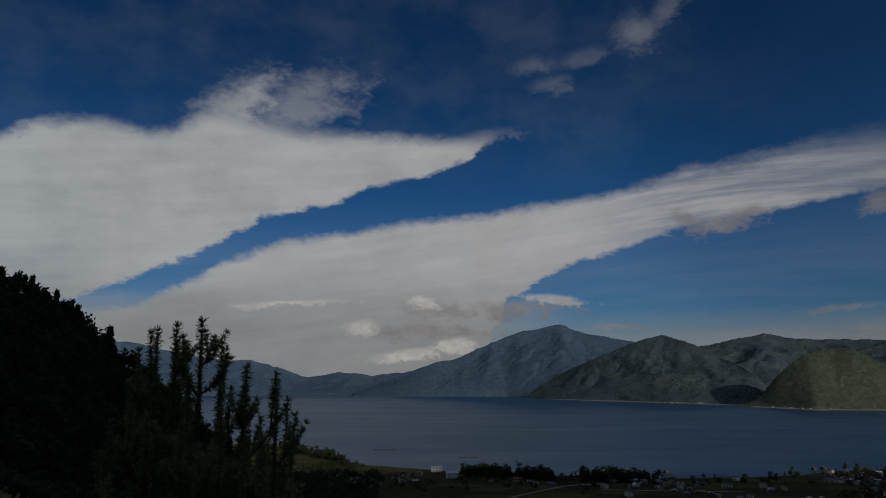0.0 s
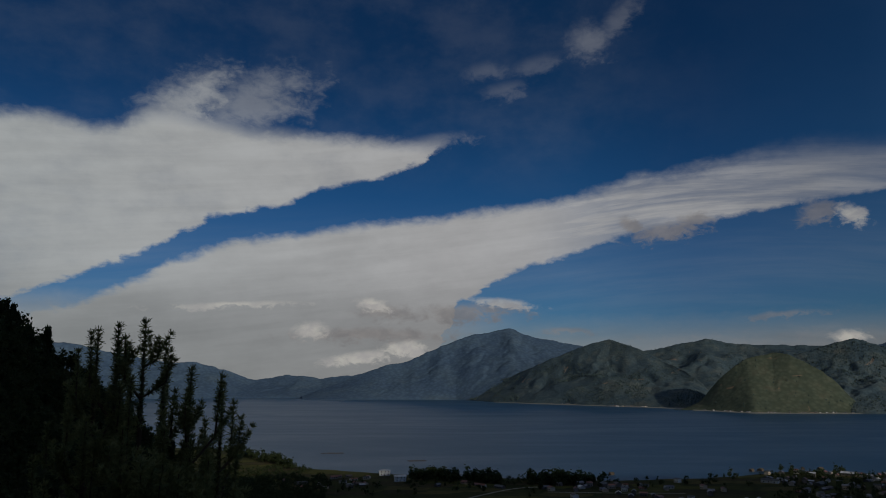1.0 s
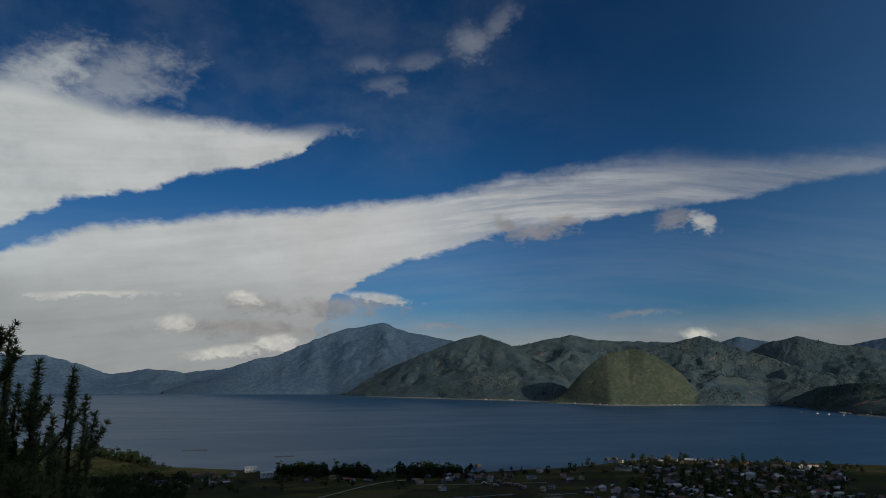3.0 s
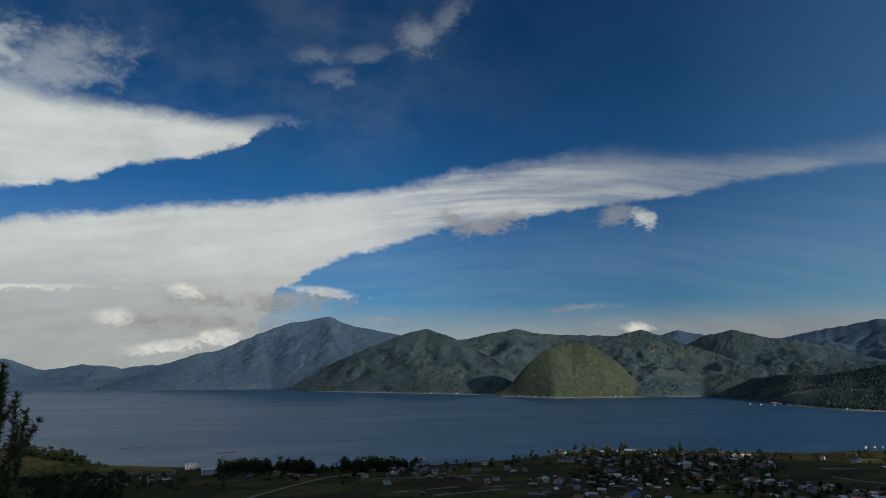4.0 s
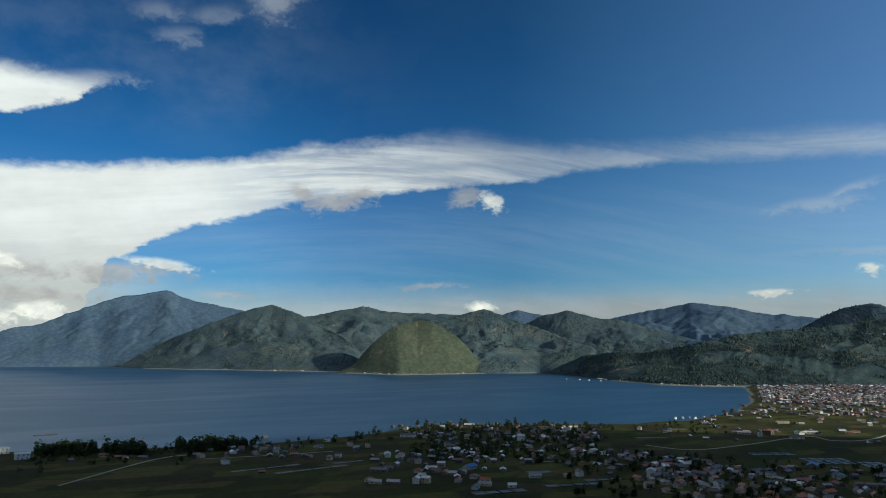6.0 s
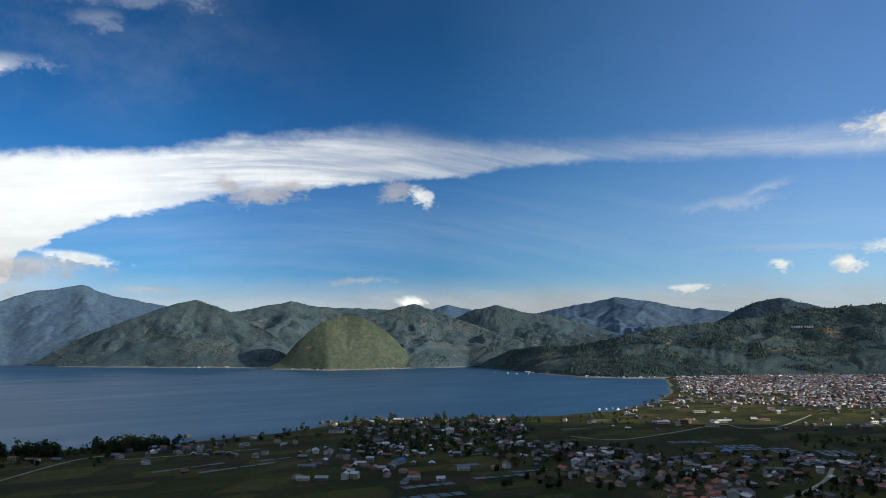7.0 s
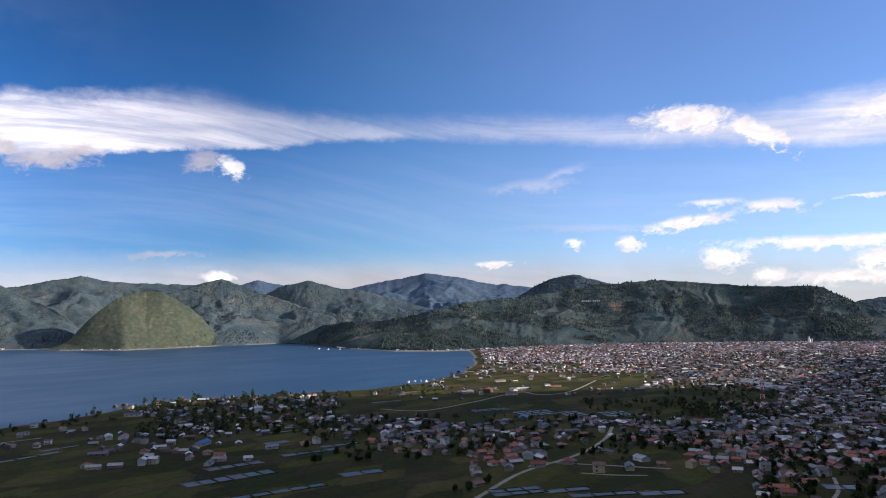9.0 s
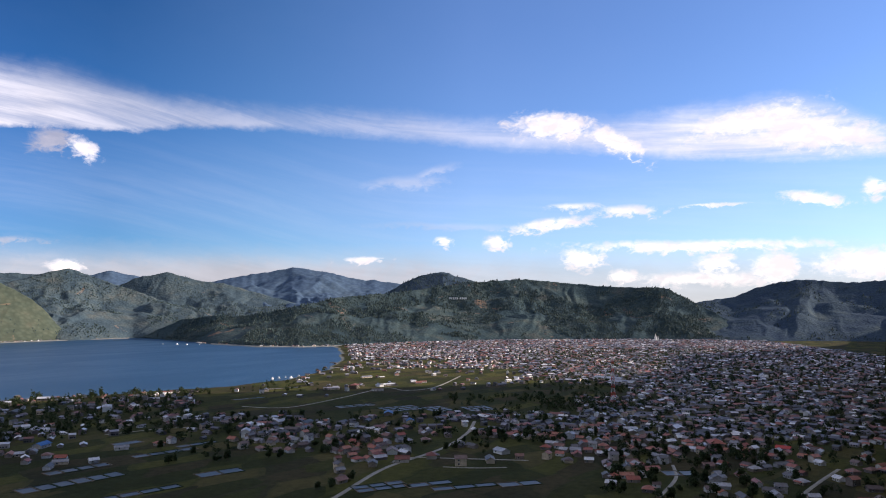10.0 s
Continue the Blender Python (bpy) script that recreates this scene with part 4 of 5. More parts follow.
def far_houses(name, x, y, turn, seed, label, z=PLAIN, grow=1.0):
    g = np.random.default_rng(seed)
    which = g.integers(0, 4, len(x))
    for k, (w, d, h, rise) in enumerate(((8.5, 6.5, 2.4, 1.6), (11.5, 6.5, 2.4, 1.5), (8, 6.5, 4.6, 1.3), (20, 9, 3.2, 1.8))):
        m = (which == k) & ((k < 3) | (g.random(len(x)) < 0.3))
        if not m.any():
            continue
        n = int(m.sum())
        size = np.stack([g.uniform(.55, .88, n), g.uniform(.6, .9, n)], 1) * grow
        zz = z[m] if isinstance(z, np.ndarray) else np.full(n, z)
        ob = scatter(name, house_template(w, d, h, rise), np.stack([x[m], y[m], zz], 1), size, np.radians(turn[m]), [TOWN_WALL, TOWN_ROOF, GLASS])
        tagged(ob, label, "houses", kind="stuff")


far_houses("village_houses", hx[rest], hy[rest], ht[rest], 21, "crowded small houses with grey and red roofs")
tx, ty, tt_ = plots(TOWN, 9.2, 31, 0.65)
far_houses("town_houses", tx, ty, tt_, 22, "dense distant town of small pale houses")

def far_beach(points, width, label):
    """A pale gravel shore along the foot of the mountains."""
    a = np.arange(points[0][0], points[-1][0], 0.1)
    r = np.interp(a, *np.array(points).T) + 10 * (fbm(a * 1.4, a * 0 + 2.0, 4) - 0.5)
    off = np.array([0.0, 0.25, 1.0])[:, None] * width
    X, Y, _ = at(a, r + off)
    Z = np.array([-0.4, 0.9, 3.0])[:, None] + 0 * X
    tagged(grid_mesh("far_beach", X, Y, Z, [SAND]), label, "shore", kind="structure")


far_beach([(8, 3570), (11.2, 3355), (17, 3140), (19.5, 3050), (22.6, 2950)], 60, "pale gravel beach below a mountain village")
far_beach([(22.9, 2835), (24, 2795), (27, 2668), (31, 2755), (34.4, 2850), (38, 2920)], 26, "pale gravel shore below a grassy hill")
far_beach([(43.6, 2345), (47, 2145), (50.5, 2100), (53.6, 2140)], 24, "pale shore road below the pine hill")

# small settlements along the far shore
g = np.random.default_rng(8)
fa = np.concatenate([g.normal(19.6, 1.3, 60), g.uniform(12, 18, 14), g.uniform(23.5, 34, 60), g.uniform(-9, 4, 26), g.uniform(42.5, 45, 12), g.uniform(47, 53, 30)])
fr = np.concatenate([np.full(60, 3075) + g.uniform(-5, 45, 60), np.interp(fa[60:74], [12, 18], [3370, 3150]), np.interp(fa[74:134], [22.9, 24, 27, 31, 34.8], [2850, 2810, 2685, 2770, 2880]) + 8,
                     np.interp(fa[134:160], [-9, 4], [4260, 3975]) + 20, np.interp(fa[160:172], [42.5, 45], [2420, 2290]), np.interp(fa[172:], [47, 50.5, 53], [2165, 2118, 2150])])
far_houses("shore_houses", *at(fa, fr)[:2], g.uniform(0, 180, len(fa)), 23, "tiny pale houses along the far lake shore", 2.5, 0.8)


# ---------------------------------------------------------------- trees


def leaf_crown(seed, n, w, h, z0, size):
    """Leaf clumps: small crossed plates over an uneven crown."""
    g = np.random.default_rng(seed)
    lobes = g.normal(0, 0.33, (7, 3)) * (w, w, h * 0.8)
    pts, tris = [], []
    for i in range(n):
        c = lobes[g.integers(7)] + g.normal(0, 0.20, 3) * (w, w, h)
        c[2] = abs(c[2] + h * 0.5) * 0.95 + z0
        u, v = g.normal(0, 1, 3), g.normal(0, 1, 3)
        u /= np.linalg.norm(u)
        v -= u * (u @ v)
        v /= np.linalg.norm(v)
        s = size * g.uniform(.6, 1.3)
        k = len(pts)
        pts += [c - u * s, c + v * s * .6, c + u * s, c - v * s * .6]
        tris += [(k, k + 1, k + 2), (k, k + 2, k + 3)]
    return pts, tris


def trunk_mesh(bm, h, r, seed):
    g = random.Random(seed)
    top = (g.uniform(-.3, .3), g.uniform(-.3, .3), h)
    tube(bm, [(0, 0, -.5), (top[0] * .3, top[1] * .3, h * .5), top], [r, r * .7, r * .25])
    for k in range(4):
        a, z = k * 1.7 + g.random(), h * g.uniform(.4, .75)
        tube(bm, [(0, 0, z), (math.cos(a) * h * .16, math.sin(a) * h * .16, z + h * .16), (math.cos(a) * h * .26, math.sin(a) * h * .26, z + h * .3)], [r * .45, r * .3, r * .08], 5)


def build_tree(seed, w, h, label):
    ob = thing("tree", label, "tree", "trees among the houses")
    bm = bmesh.new()
    trunk_mesh(bm, h * .75, 0.22, seed)
    part("trunk", bm, BARK, ob)
    p, t = leaf_crown(seed, 420, w, h * .75, h * .22, .8)
    crown = quick_mesh("crown", p, t, [LEAF])
    crown.parent = ob
    return ob


TREES = [build_tree(41, 3.8, 7.0, "dark broad-leaved tree beside village houses"), build_tree(42, 3.2, 8.0, "dark tree with an uneven crown"), build_tree(43, 4.6, 6.0, "low spreading dark green tree")]
WOODS = [(-13, -6, 790, 930, .9), (1.5, 15, 775, 845, 1.0), (-14, 12, 700, 790, .16), (-14, -5, 600, 800, .55), (15, 30, 760, 1000, .04), (28, 43, 680, 1000, .42), (40, 66, 540, 760, .26), (62.5, 71, 588, 640, .95), (69, 76, 770, 880, 1.0), (81.5, 85.5, 545, 625, .9), (62, 94, 600, 900, .26), (74, 94, 430, 600, .34),
         (68, 95, 900, 2000, .22), (53, 68, 1500, 2200, .06), (50, 53, 1100, 1300, .02), (78, 94, 395, 450, .3), (28, 52, 960, 1080, .10), (51, 54.5, 440, 475, .5)]
wx, wy, wt = plots([(*w[:4], min(w[4] * 1.5, 1.0)) for w in WOODS], 8.5, 51, 0.9)
wr = np.hypot(wx, wy)
sel = np.argsort(wr + np.random.default_rng(2).uniform(0, 500, len(wr)))
g = np.random.default_rng(9)
for n, i in enumerate(sel[:260]):
    ob = copy_thing(TREES[n % 3], pose(wx[i], wy[i], PLAIN, 0, 0, wt[i]) @ Matrix.Diagonal((*[g.uniform(.6, 1.15)] * 3, 1)))
    s_ = float(g.uniform(.5, .95))
    ob.scale = (s_, s_, s_ * float(g.uniform(.85, 1.2)))
for i, ob in enumerate(TREES):
    ob.matrix_world = pose(*at(64 + i * 2, 612, PLAIN))


def tree_template(seed, n):
    p, t = leaf_crown(seed, n, 4.2, 5.2, 1.0, 0.95)
    k = len(p)
    p = list(p) + [np.array(q) for q in ((-.2, 0, -.5), (.2, 0, -.5), (0, .2, -.5), (0, 0, 5))]
    t = list(t) + [(k, k + 1, k + 3), (k + 1, k + 2, k + 3), (k + 2, k, k + 3)]
    return p, t, [0] * (len(t) - 3) + [1] * 3


def woods(name, x, y, z, seed, label, lo, hi, n=70, mats=None):
    g = np.random.default_rng(seed)
    for k in range(3):
        m = np.arange(len(x)) % 3 == k
        c = int(m.sum())
        s = g.uniform(lo, hi, c)
        ob = scatter(name, tree_template(seed + k, n), np.stack([x[m], y[m], z[m]], 1), np.stack([s * g.uniform(.8, 1.2, c), s], 1), g.uniform(0, 6.3, c), mats or [LEAF, BARK])
        tagged(ob, label, "trees", kind="stuff")


o = sel[260:]
woods("village_trees", wx[o], wy[o], np.full(len(o), PLAIN), 61, "dark trees between the houses of the plain", .42, .95, 80)

# scrub and trees on the spur at the left
g = np.random.default_rng(12)
sa, sr = g.uniform(-48, -9, 5200), g.uniform(120, 330, 5200)
sx, sy, _ = at(sa, sr)
sz = land(sa, sr)
ok = sz > PLAIN + 3
woods("hillside_trees", sx[ok], sy[ok], sz[ok] - .3, 71, "dark dense trees covering a steep hillside", .35, .85, 60)
sa, sr = g.uniform(-17, -5, 1500), g.uniform(330, 840, 1500)
sx, sy, _ = at(sa, sr)
sz = land(sa, sr)
ok = sz > 1.6
woods("lower_slope_trees", sx[ok], sy[ok], sz[ok] - .3, 75, "dark trees at the foot of the hillside", .5, 1.1, 60)
sa = np.concatenate([g.uniform(1.5, 15.5, 300), g.uniform(-12.5, -7.5, 90), g.uniform(15, 42, 70)])
sa = sa[(fbm(sa * 0.9, sa * 0 + 4.0, 3) > 0.42) | (sa < 0)]
sr = near_shore(sa) - g.uniform(10, 60, len(sa))
sx, sy, _ = at(sa, sr)
sz = land(sa, sr)
woods("shore_trees", sx, sy, sz - .2, 77, "dark leafy trees along the lake shore", .45, 1.55, 110)
ca = np.concatenate([np.arange(-36, -24.6, .42), g.uniform(-25, -14, 22)]) 
ca = ca + g.normal(0, .12, len(ca))
cr = np.full(len(ca), 299.0) + g.normal(0, 3, len(ca))
cx_, cy_, _ = at(ca, cr)


def conifer_template(seed, tiers=5, sides=6):
    g = np.random.default_rng(seed)
    p, t = [], []
    for k in range(tiers):
        z0, z1 = .18 + .8 * k / tiers, .18 + .8 * (k + 1.7) / tiers
        r = .24 * (1 - (k / tiers) ** 1.6) ** .7 + .03
        i = len(p)
        for q in range(sides):
            a = 2 * math.pi * (q + g.random() * .6) / sides
            rr = r * g.uniform(.65, 1.2)
            p.append((rr * math.cos(a), rr * math.sin(a), z0 + g.uniform(-.05, .04)))
        p.append((g.normal(0, .012), g.normal(0, .012), min(z1, 1.0)))
        t += [(i + q, i + (q + 1) % sides, i + sides) for q in range(sides)]
    k = len(p)
    p += [(-.018, 0, -.05), (.018, 0, -.05), (0, .02, -.05), (0, 0, .6)]
    t += [(k, k + 1, k + 3), (k + 1, k + 2, k + 3), (k + 2, k, k + 3)]
    return p, t, [0] * (len(t) - 3) + [1] * 3


def slope_trees(key, number, seed, lo, hi, label, tmin=2, tmax=-2, clear=0.35, tiers=3, name="pine_wood"):
    """Pines over a mountainside, thinned to clearings."""
    az, X, Y, Z = LAND[key]
    g = np.random.default_rng(seed)
    n, m = X.shape
    i, j = g.integers(tmin, n + tmax, number), g.integers(1, m - 2, number)
    u, v = g.random(number), g.random(number)
    mixv = lambda G: G[i, j] * (1 - u) * (1 - v) + G[np.minimum(i + 1, n - 1), j] * u * (1 - v) + G[i, j + 1] * (1 - u) * v + G[np.minimum(i + 1, n - 1), j + 1] * u * v
    x, y, z = mixv(X), mixv(Y), mixv(Z)
    depth = np.hypot(X[-3, j] - X[1, j], Y[-3, j] - Y[1, j])
    keep = (fbm(x / 170, y / 170, 4) > clear) & (z > 3) & (g.random(number) < 1.5 * depth / depth.max())
    x, y, z = x[keep], y[keep], z[keep]
    h = g.uniform(lo, hi, len(x)) * (0.7 + 0.6 * vnoise(x / 60, y / 60))
    for k in range(3):
        q = np.arange(len(x)) % 3 == k
        ob = scatter(name, conifer_template(seed + k, tiers), np.stack([x[q], y[q], z[q] - 1], 1), np.stack([h[q] * g.uniform(.9, 1.5, q.sum()), h[q]], 1), g.uniform(0, 6.3, q.sum()), [FAR_TREE, BARK])
        tagged(ob, label, "trees", kind="stuff")


slope_trees("forest_hill", 24000, 81, 4.5, 9.5, "dense pine wood on the hill above the town", clear=.40, tiers=4)
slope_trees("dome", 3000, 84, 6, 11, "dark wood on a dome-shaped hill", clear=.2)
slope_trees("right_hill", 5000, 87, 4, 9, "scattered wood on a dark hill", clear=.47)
slope_trees("rocky", 6000, 90, 3.5, 8, "wood on a steep rocky mountainside", clear=.45)
slope_trees("headland", 7000, 93, 3.5, 8, "wood on a mountain headland", clear=.48)
slope_trees("middle", 6000, 96, 3.5, 8, "wood on a rounded mountain", clear=.46)
slope_trees("behind_cone", 2500, 99, 3.5, 8, "wood on a mountain ridge", tmin=30, clear=.42)
slope_trees("cone", 160, 102, 4, 8, "few scattered trees on a grassy hill", clear=.55)

# trees along the crest of the spur
for n, (x_, y_, a_) in enumerate(zip(cx_, cy_, ca)):
    z_ = float(land(np.array([a_]), np.array([math.hypot(x_, y_)]))[0])
    if z_ < 20:
        continue
    ob = copy_thing(TREES[(0, 1, 1, 2)[n % 4]], pose(x_, y_, z_ - .4, 0, 0, 40 * n))
    s_ = float(g.uniform(.45, 1.0))
    ob.scale = (s_ * .62, s_ * .62, s_ * 1.05)
    tagged(ob, "dark tree standing out on the hill crest", "tree", "trees on the hill crest")


# ---------------------------------------------------------------- pines close by


def build_pine(az, r, top_el, leaders, seed):
    """A young pine: several upright leaders set with tufts of long needles."""
    g = random.Random(seed)
    x, y, _ = at(az, r)
    z = float(land(np.array([float(az)]), np.array([float(r)]))[0])
    h = EYE + r * math.tan(radians(top_el)) - z
    ob = thing("pine_tree", "young dark pine with upright tufted leaders", "tree", "pines on the near slope")
    trunk, limbs = bmesh.new(), []
    tube(trunk, [(0, 0, -.6), (.1, .05, h * .4), (0, .1, h * .8), (0, 0, h)], [.16, .12, .06, .015], 8)
    part("trunk", trunk, BARK, ob, smooth=True)
    tips = [((0, .05, h * .72), (0, 0, h), 1.0)]
    for k in range(leaders):
        a = k * 2.4 + g.random()
        z0 = h * g.uniform(.30, .88)
        out = (h - z0) * g.uniform(.08, .22) + .3
        up = min((h - z0) * g.uniform(.5, .95), h - z0 - .1)
        p0, p1 = Vector((0, 0, z0)), Vector((math.cos(a) * out, math.sin(a) * out, z0 + up * .35))
        p2 = Vector((math.cos(a) * out * 1.12, math.sin(a) * out * 1.12, z0 + up))
        bm = bmesh.new()
        tube(bm, [p0, p1, p2], [.05, .035, .01], 5)
        part("limb", bm, BARK, ob, smooth=True)
        tips.append((p1.lerp(p2, .25), p2, .95))
        for q in range(3):
            b = a + g.uniform(-1.2, 1.2)
            s0 = p0.lerp(p1, g.uniform(.3, 1.0)) if q < 3 else p1.lerp(p2, g.uniform(0, .7))
            tips.append((s0, s0 + Vector((math.cos(b) * .5, math.sin(b) * .5, g.uniform(.4, 1.1))), .8))
    pts, tris = [], []
    ng = np.random.default_rng(seed)
    for p0, p2, size in tips:
        p0, p2 = np.array(p0), np.array(p2)
        steps = max(3, int(np.linalg.norm(p2 - p0) / .15))
        d = (p2 - p0) / np.linalg.norm(p2 - p0)
        for s in range(steps + 1):
            c = p0 + (p2 - p0) * s / steps
            for q in range(30):
                w = ng.normal(0, 1, 3)
                w = w / np.linalg.norm(w) + d * (0.6 if s < steps else 1.0)
                w /= np.linalg.norm(w)
                l = size * ng.uniform(.14, .27)
                side = np.cross(w, ng.normal(0, 1, 3))
                side *= .016 / (np.linalg.norm(side) + 1e-6)
                k = len(pts)
                pts += [c - side, c + side, c + w * l + side * .5, c + w * l - side * .5]
                tris += [(k, k + 1, k + 2), (k, k + 2, k + 3)]
    needles = quick_mesh("needles", pts, tris, [NEEDLE])
    needles.parent = ob
    ob.matrix_world = pose(x, y, z)


for row in [(-18.6, 25, 4.0, 5, 1), (-20.4, 26, 3.6, 3, 2), (-21.7, 27, 3.3, 3, 3), (-17.1, 26, 2.4, 4, 4), (-15.2, 24, .6, 5, 5), (-12.9, 25, -.75, 5, 6), (-14.0, 27, -3.2, 5, 7), (-23.2, 30, -.4, 5, 8), (-16.8, 23, -3.8, 7, 9), (-19.6, 22, -3.6, 7, 10), (-13.6, 22, -6.0, 7, 11), (-22.0, 24, -3.0, 7, 12), (-18.2, 20, -6.0, 8, 13), (-15.6, 20, -6.8, 8, 14)]:
    build_pine(*row)


def bushes():
    g = np.random.default_rng(33)
    a, r = g.uniform(-40, -8, 700), g.uniform(20, 75, 700)
    x, y, _ = at(a, r)
    z = land(a, r)
    ok = (np.abs(a + 30) > 2.6) | (r > 40)
    woods("near_scrub", x[ok], y[ok], z[ok] - .2, 35, "dark bushes on the near slope", .10, .24, 130, [NEEDLE, BARK])


bushes()


def bank_and_path():
    """The bare earth bank and the footpath on the slope."""
    a, r = np.meshgrid(np.linspace(-36, -29.6, 40), np.linspace(24, 31, 24))
    x, y, _ = at(a, r)
    u, v = (a + 32.8) / 3.2, (r - 27.5) / 3.5
    z = land(a, r) - .3 + 1.9 * np.clip(1 - u**2 - v**2, 0, 1) ** .7 * (.7 + .8 * fbm(x / 1.6, y / 1.6, 4))
    tagged(grid_mesh("earth_bank", x, y, z, [ROCK]), "bare brown earth bank beside a footpath", "bank", kind="structure")
    t = np.linspace(0, 1, 40)
    a = np.interp(t, [0, .5, 1], [-36, -31.5, -27.6]) + .25 * np.sin(t * 9)
    r = np.interp(t, [0, .5, 1], [17, 20, 25])
    x, y, _ = at(a, r)
    off = np.linspace(-.5, .5, 5)[:, None]
    X, Y = x + off * .3, y + off * 1.1
    Z = land(np.degrees(np.arctan2(X, Y)), np.hypot(X, Y)) + .06
    tagged(grid_mesh("footpath", X, Y, Z, [ROAD]), "narrow pale footpath on the slope", "path", kind="structure")


bank_and_path()

# ---------------------------------------------------------------- landmarks


def lattice_tower():
    ob = thing("radio_tower", "tall red and white lattice radio tower in the town", "tower")
    H, b, t = 54.0, 2.6, .55
    levels = 12
    for k in range(levels):
        z0, z1 = H * k / levels, H * (k + 1) / levels
        w0, w1 = b + (t - b) * k / levels, b + (t - b) * (k + 1) / levels
        bm = bmesh.new()
        c0, c1 = [(s * w0, q * w0, z0) for s, q in ((1, 1), (-1, 1), (-1, -1), (1, -1))], [(s * w1, q * w1, z1) for s, q in ((1, 1), (-1, 1), (-1, -1), (1, -1))]
        for i in range(4):
            j = (i + 1) % 4
            beam(bm, c0[i], c1[i], .42)
            beam(bm, c0[i], c1[j], .12)
            beam(bm, c0[j], c1[i], .12)
            beam(bm, c1[i], c1[j], .2)
        part("tower_section", bm, RED if k % 2 == 0 else WHITE, ob)
    bm = bmesh.new()
    beam(bm, (0, 0, H), (0, 0, H + 5), .2)
    part("antenna", bm, WHITE, ob)
    for a in (0, 2.1, 4.2):
        bm = bmesh.new()
        box(bm, math.cos(a) * 1.1 - .25, math.cos(a) * 1.1 + .25, math.sin(a) * 1.1 - .25, math.sin(a) * 1.1 + .25, H - 6, H - 3.5)
        part("panel_antenna", bm, WHITE, ob)
    ob.matrix_world = pose(*at(74.75, 842, PLAIN), 0, 0, 20)


def mosque():
    ob = thing("mosque", "white mosque with a tall pointed dome in the far town", "mosque")
    bm = bmesh.new()
    box(bm, -16, 16, -14, 14, -1, 9)
    part("hall", bm, WHITE, ob)
    bm = bmesh.new()
    prof = [(7.0, 9), (7.6, 12), (7.8, 15), (7.2, 19), (5.6, 23), (3.4, 27), (1.6, 31), (.5, 35), (.1, 38)]
    tube(bm, [(0, 0, z) for _, z in prof], [r for r, _ in prof], 20)
    part("dome", bm, WHITE, ob, smooth=True)
    for s in (-1, 1):
        bm = bmesh.new()
        tube(bm, [(s * 15, -13, -1), (s * 15, -13, 22), (s * 15, -13, 26)], [1.3, 1.1, .1], 10)
        part("minaret", bm, WHITE, ob)
    ob.matrix_world = pose(*at(78.0, 2480, PLAIN), 0, 0, 15) @ Matrix.Diagonal((.6, .6, .68, 1))


def hill_sign():
    az, X, Y, Z = LAND["forest_hill"]
    j = int(np.argmin(np.abs(az - 62.7)))
    el = np.degrees(np.arctan2(Z[:, j] - EYE, np.hypot(X[:, j], Y[:, j])))
    i = int(np.argmax(el > 0.55))
    x, y, z = X[i, j], Y[i, j], Z[i, j]
    ob = thing("hillside_sign", "row of large white letters on a brown hillside clearing", "sign")
    k = 0
    for u in (-32, -24.5, -17, -9.5, -2, 10, 17.5, 25, 32.5):
        bm = bmesh.new()
        box(bm, u - 2.7, u + 2.7, -.4, .4, 2, 9.5)
        part("letter_board", bm, WHITE, ob)
        bm = bmesh.new()
        beam(bm, (u, .8, -8), (u, .8, 5), .5)
        part("post", bm, WOOD, ob)
    ob.matrix_world = pose(x, y, z + 4, 0, 0, -62.7)


def stilt_hut(az, r, w, turn, label):
    ob = thing("stilt_hut", label, "hut", "huts over the water")
    for s in (-1, 1):
        for q in (-1, 1):
            bm = bmesh.new()
            beam(bm, (s * w * .4, q * w * .3, -4), (s * w * .4, q * w * .3, 2.2), .25)
            part("stilt", bm, WOOD, ob)
    bm = bmesh.new()
    box(bm, -w * .55, w * .55, -w * .45, w * .45, 2.0, 2.3)
    part("deck", bm, WOOD, ob)
    bm = bmesh.new()
    gable_walls(bm, w * .8, w * .6, 5.0, 1.4)
    bmesh.ops.translate(bm, verts=bm.verts, vec=(0, 0, .3))
    for v in bm.verts:
        v.co.z = max(v.co.z, 2.2)
    part("wall", bm, WOOD, ob)
    bm = bmesh.new()
    gable_roof(bm, w * .8, w * .6, 5.3, 1.4)
    part("roof", bm, WOOD, ob)
    ob.matrix_world = pose(*at(az, r, 0), 0, 0, turn) @ Matrix.Diagonal((.8, .8, .66, 1))


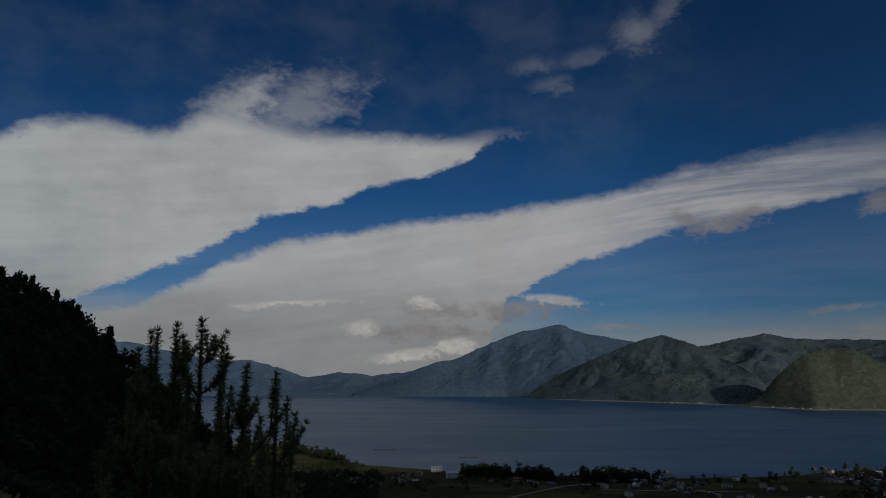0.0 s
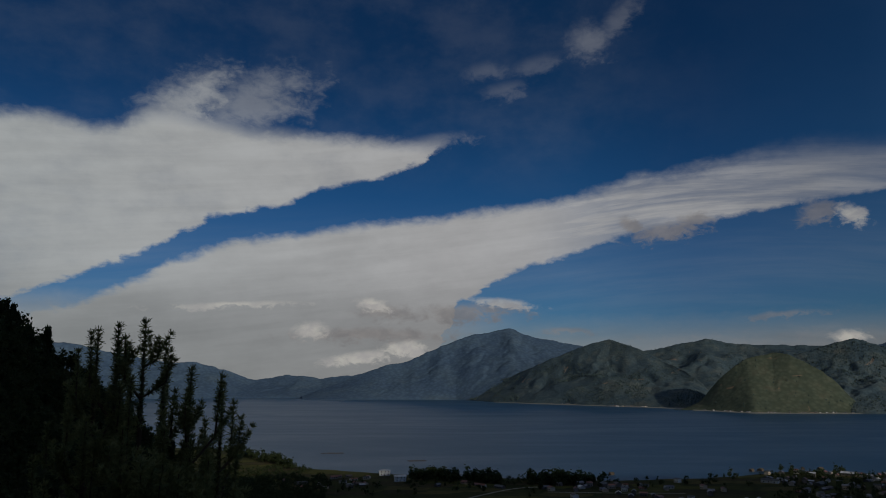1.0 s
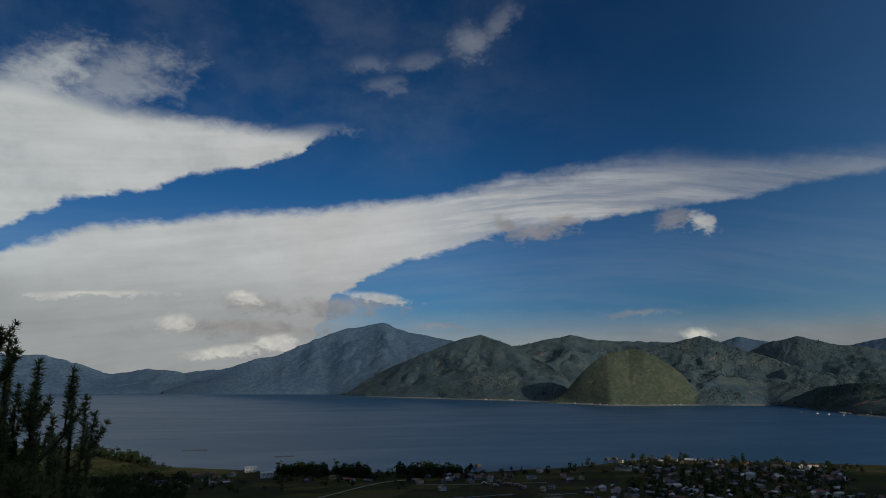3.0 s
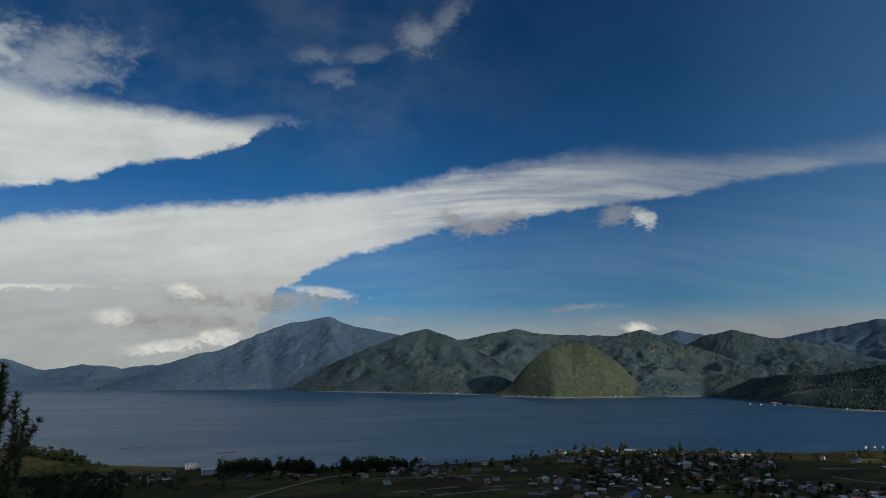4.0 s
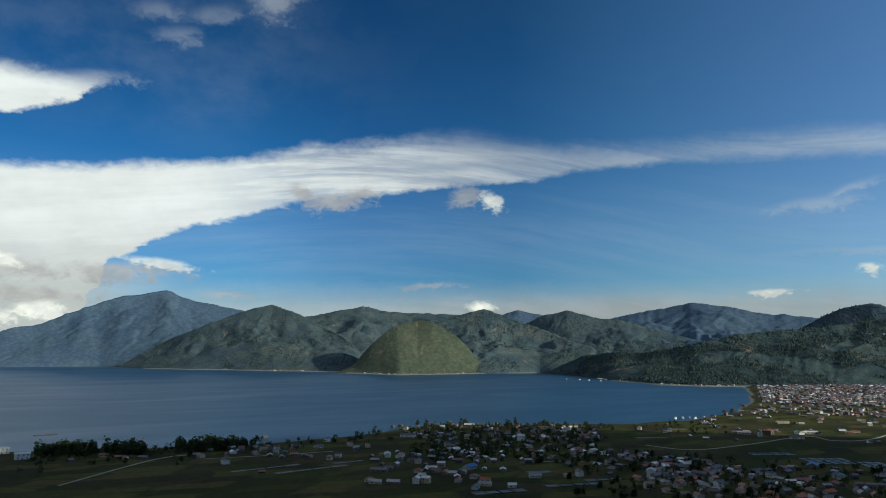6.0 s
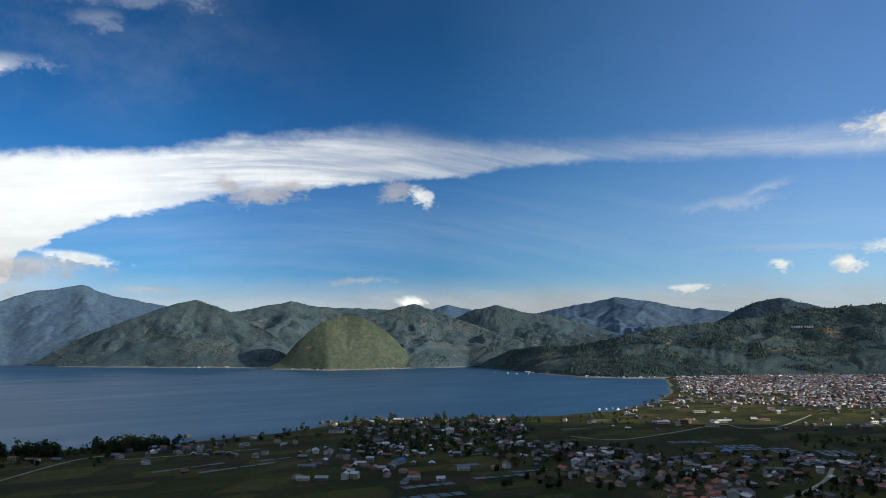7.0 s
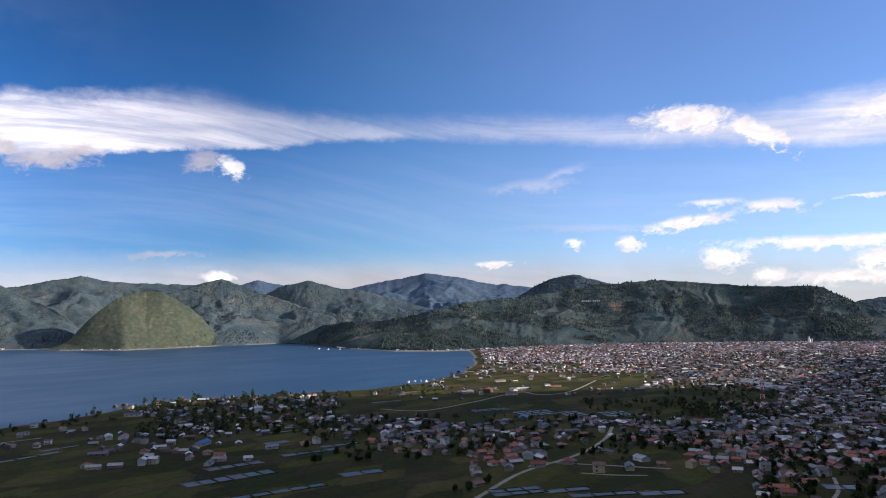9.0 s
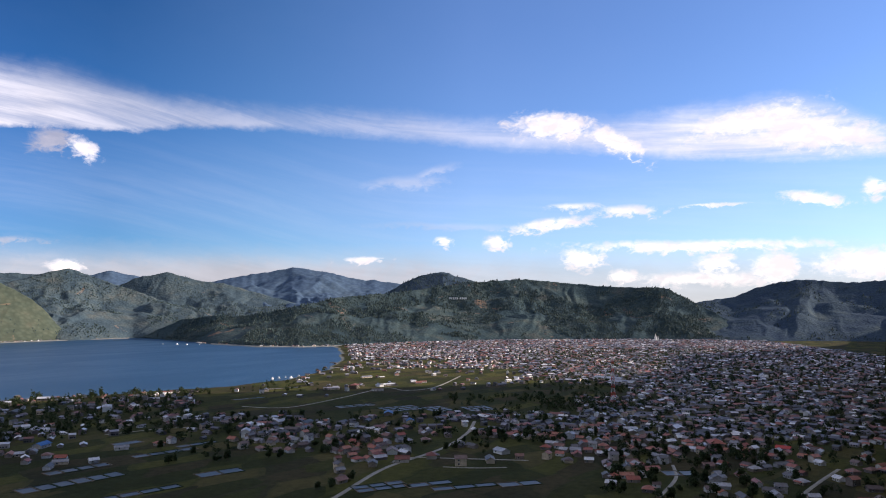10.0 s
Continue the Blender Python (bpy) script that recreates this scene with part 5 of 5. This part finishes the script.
def boat(az, r, turn):
    ob = thing("boat", "small white boat moored off the shore", "boat", "boats near the shore")
    bm = bmesh.new()
    n = 9
    rows_ = []
    for i in range(n):
        u = i / (n - 1)
        w = 1.3 * math.sin(math.pi * min(u * .85 + .12, 1)) ** .7
        rows_.append([bm.verts.new(p) for p in ((u * 9 - 4.5, -w, .9), (u * 9 - 4.5, -w * .5, -.3), (u * 9 - 4.5, w * .5, -.3), (u * 9 - 4.5, w, .9))])
    for a, b in zip(rows_, rows_[1:]):
        for k in range(3):
            bm.faces.new((a[k], a[k + 1], b[k + 1], b[k]))
        bm.faces.new((a[3], a[0], b[0], b[3]))
    part("hull", bm, WHITE, ob)
    bm = bmesh.new()
    box(bm, -1.8, 1.6, -.9, .9, .9, 2.7)
    box(bm, -2.2, 2.0, -1.1, 1.1, 2.7, 2.85)
    part("cabin", bm, WHITE, ob)
    ob.matrix_world = pose(*at(az, r, .1), 0, 0, turn)


def fish_cages(az, r, count, turn):
    for i in range(count):
        ob = thing("fish_cage", "dark floating fish cage on the lake", "fish cage", "floating fish cages")
        for a in ((-4, 4, -4, -3.6), (-4, 4, 3.6, 4), (-4, -3.6, -3.6, 3.6), (3.6, 4, -3.6, 3.6)):
            bm = bmesh.new()
            box(bm, *a, -.2, .5)
            part("walkway", bm, WOOD, ob)
        x, y, _ = at(az, r)
        ob.matrix_world = pose(x + math.cos(radians(turn)) * 8.6 * i, y + math.sin(radians(turn)) * 8.6 * i, 0, 0, 0, turn)


lattice_tower()
mosque()
hill_sign()
for row in [(16.8, 884, 8, 20, "two-tiered fishing hut on stilts over the water"), (27.2, 985, 11, 40, "dark wooden house on stilts at the shore"), (26.6, 975, 8, 30, "dark wooden house on stilts at the shore"), (31.0, 1030, 9, 10, "stilt hut beside a jetty"), (29.9, 1024, 7, 70, "low stilt hut beside a jetty"),
            (38.4, 1042, 9, 30, "stilt hut by the lakeside village"), (13.2, 858, 7, 15, "small stilt hut at the waterline"), (52.2, 1345, 12, 30, "stilt hut at the bay"), (51.6, 1300, 9, 50, "stilt hut at the bay"), (53.0, 1440, 9, 10, "stilt hut at the bay")]:
    stilt_hut(*row)
for row in [(48.2, 1165, 20), (48.7, 1172, 70), (49.2, 1180, 40), (49.6, 1178, 10), (50.2, 1195, 80), (42.8, 2330, 30), (41.9, 2350, 10), (40.2, 2420, 60), (41.2, 2390, 0)]:
    boat(*row)
fish_cages(-5.2, 1120, 4, 5)
fish_cages(53.0, 1480, 3, 60)
fish_cages(1.5, 1010, 3, 8)
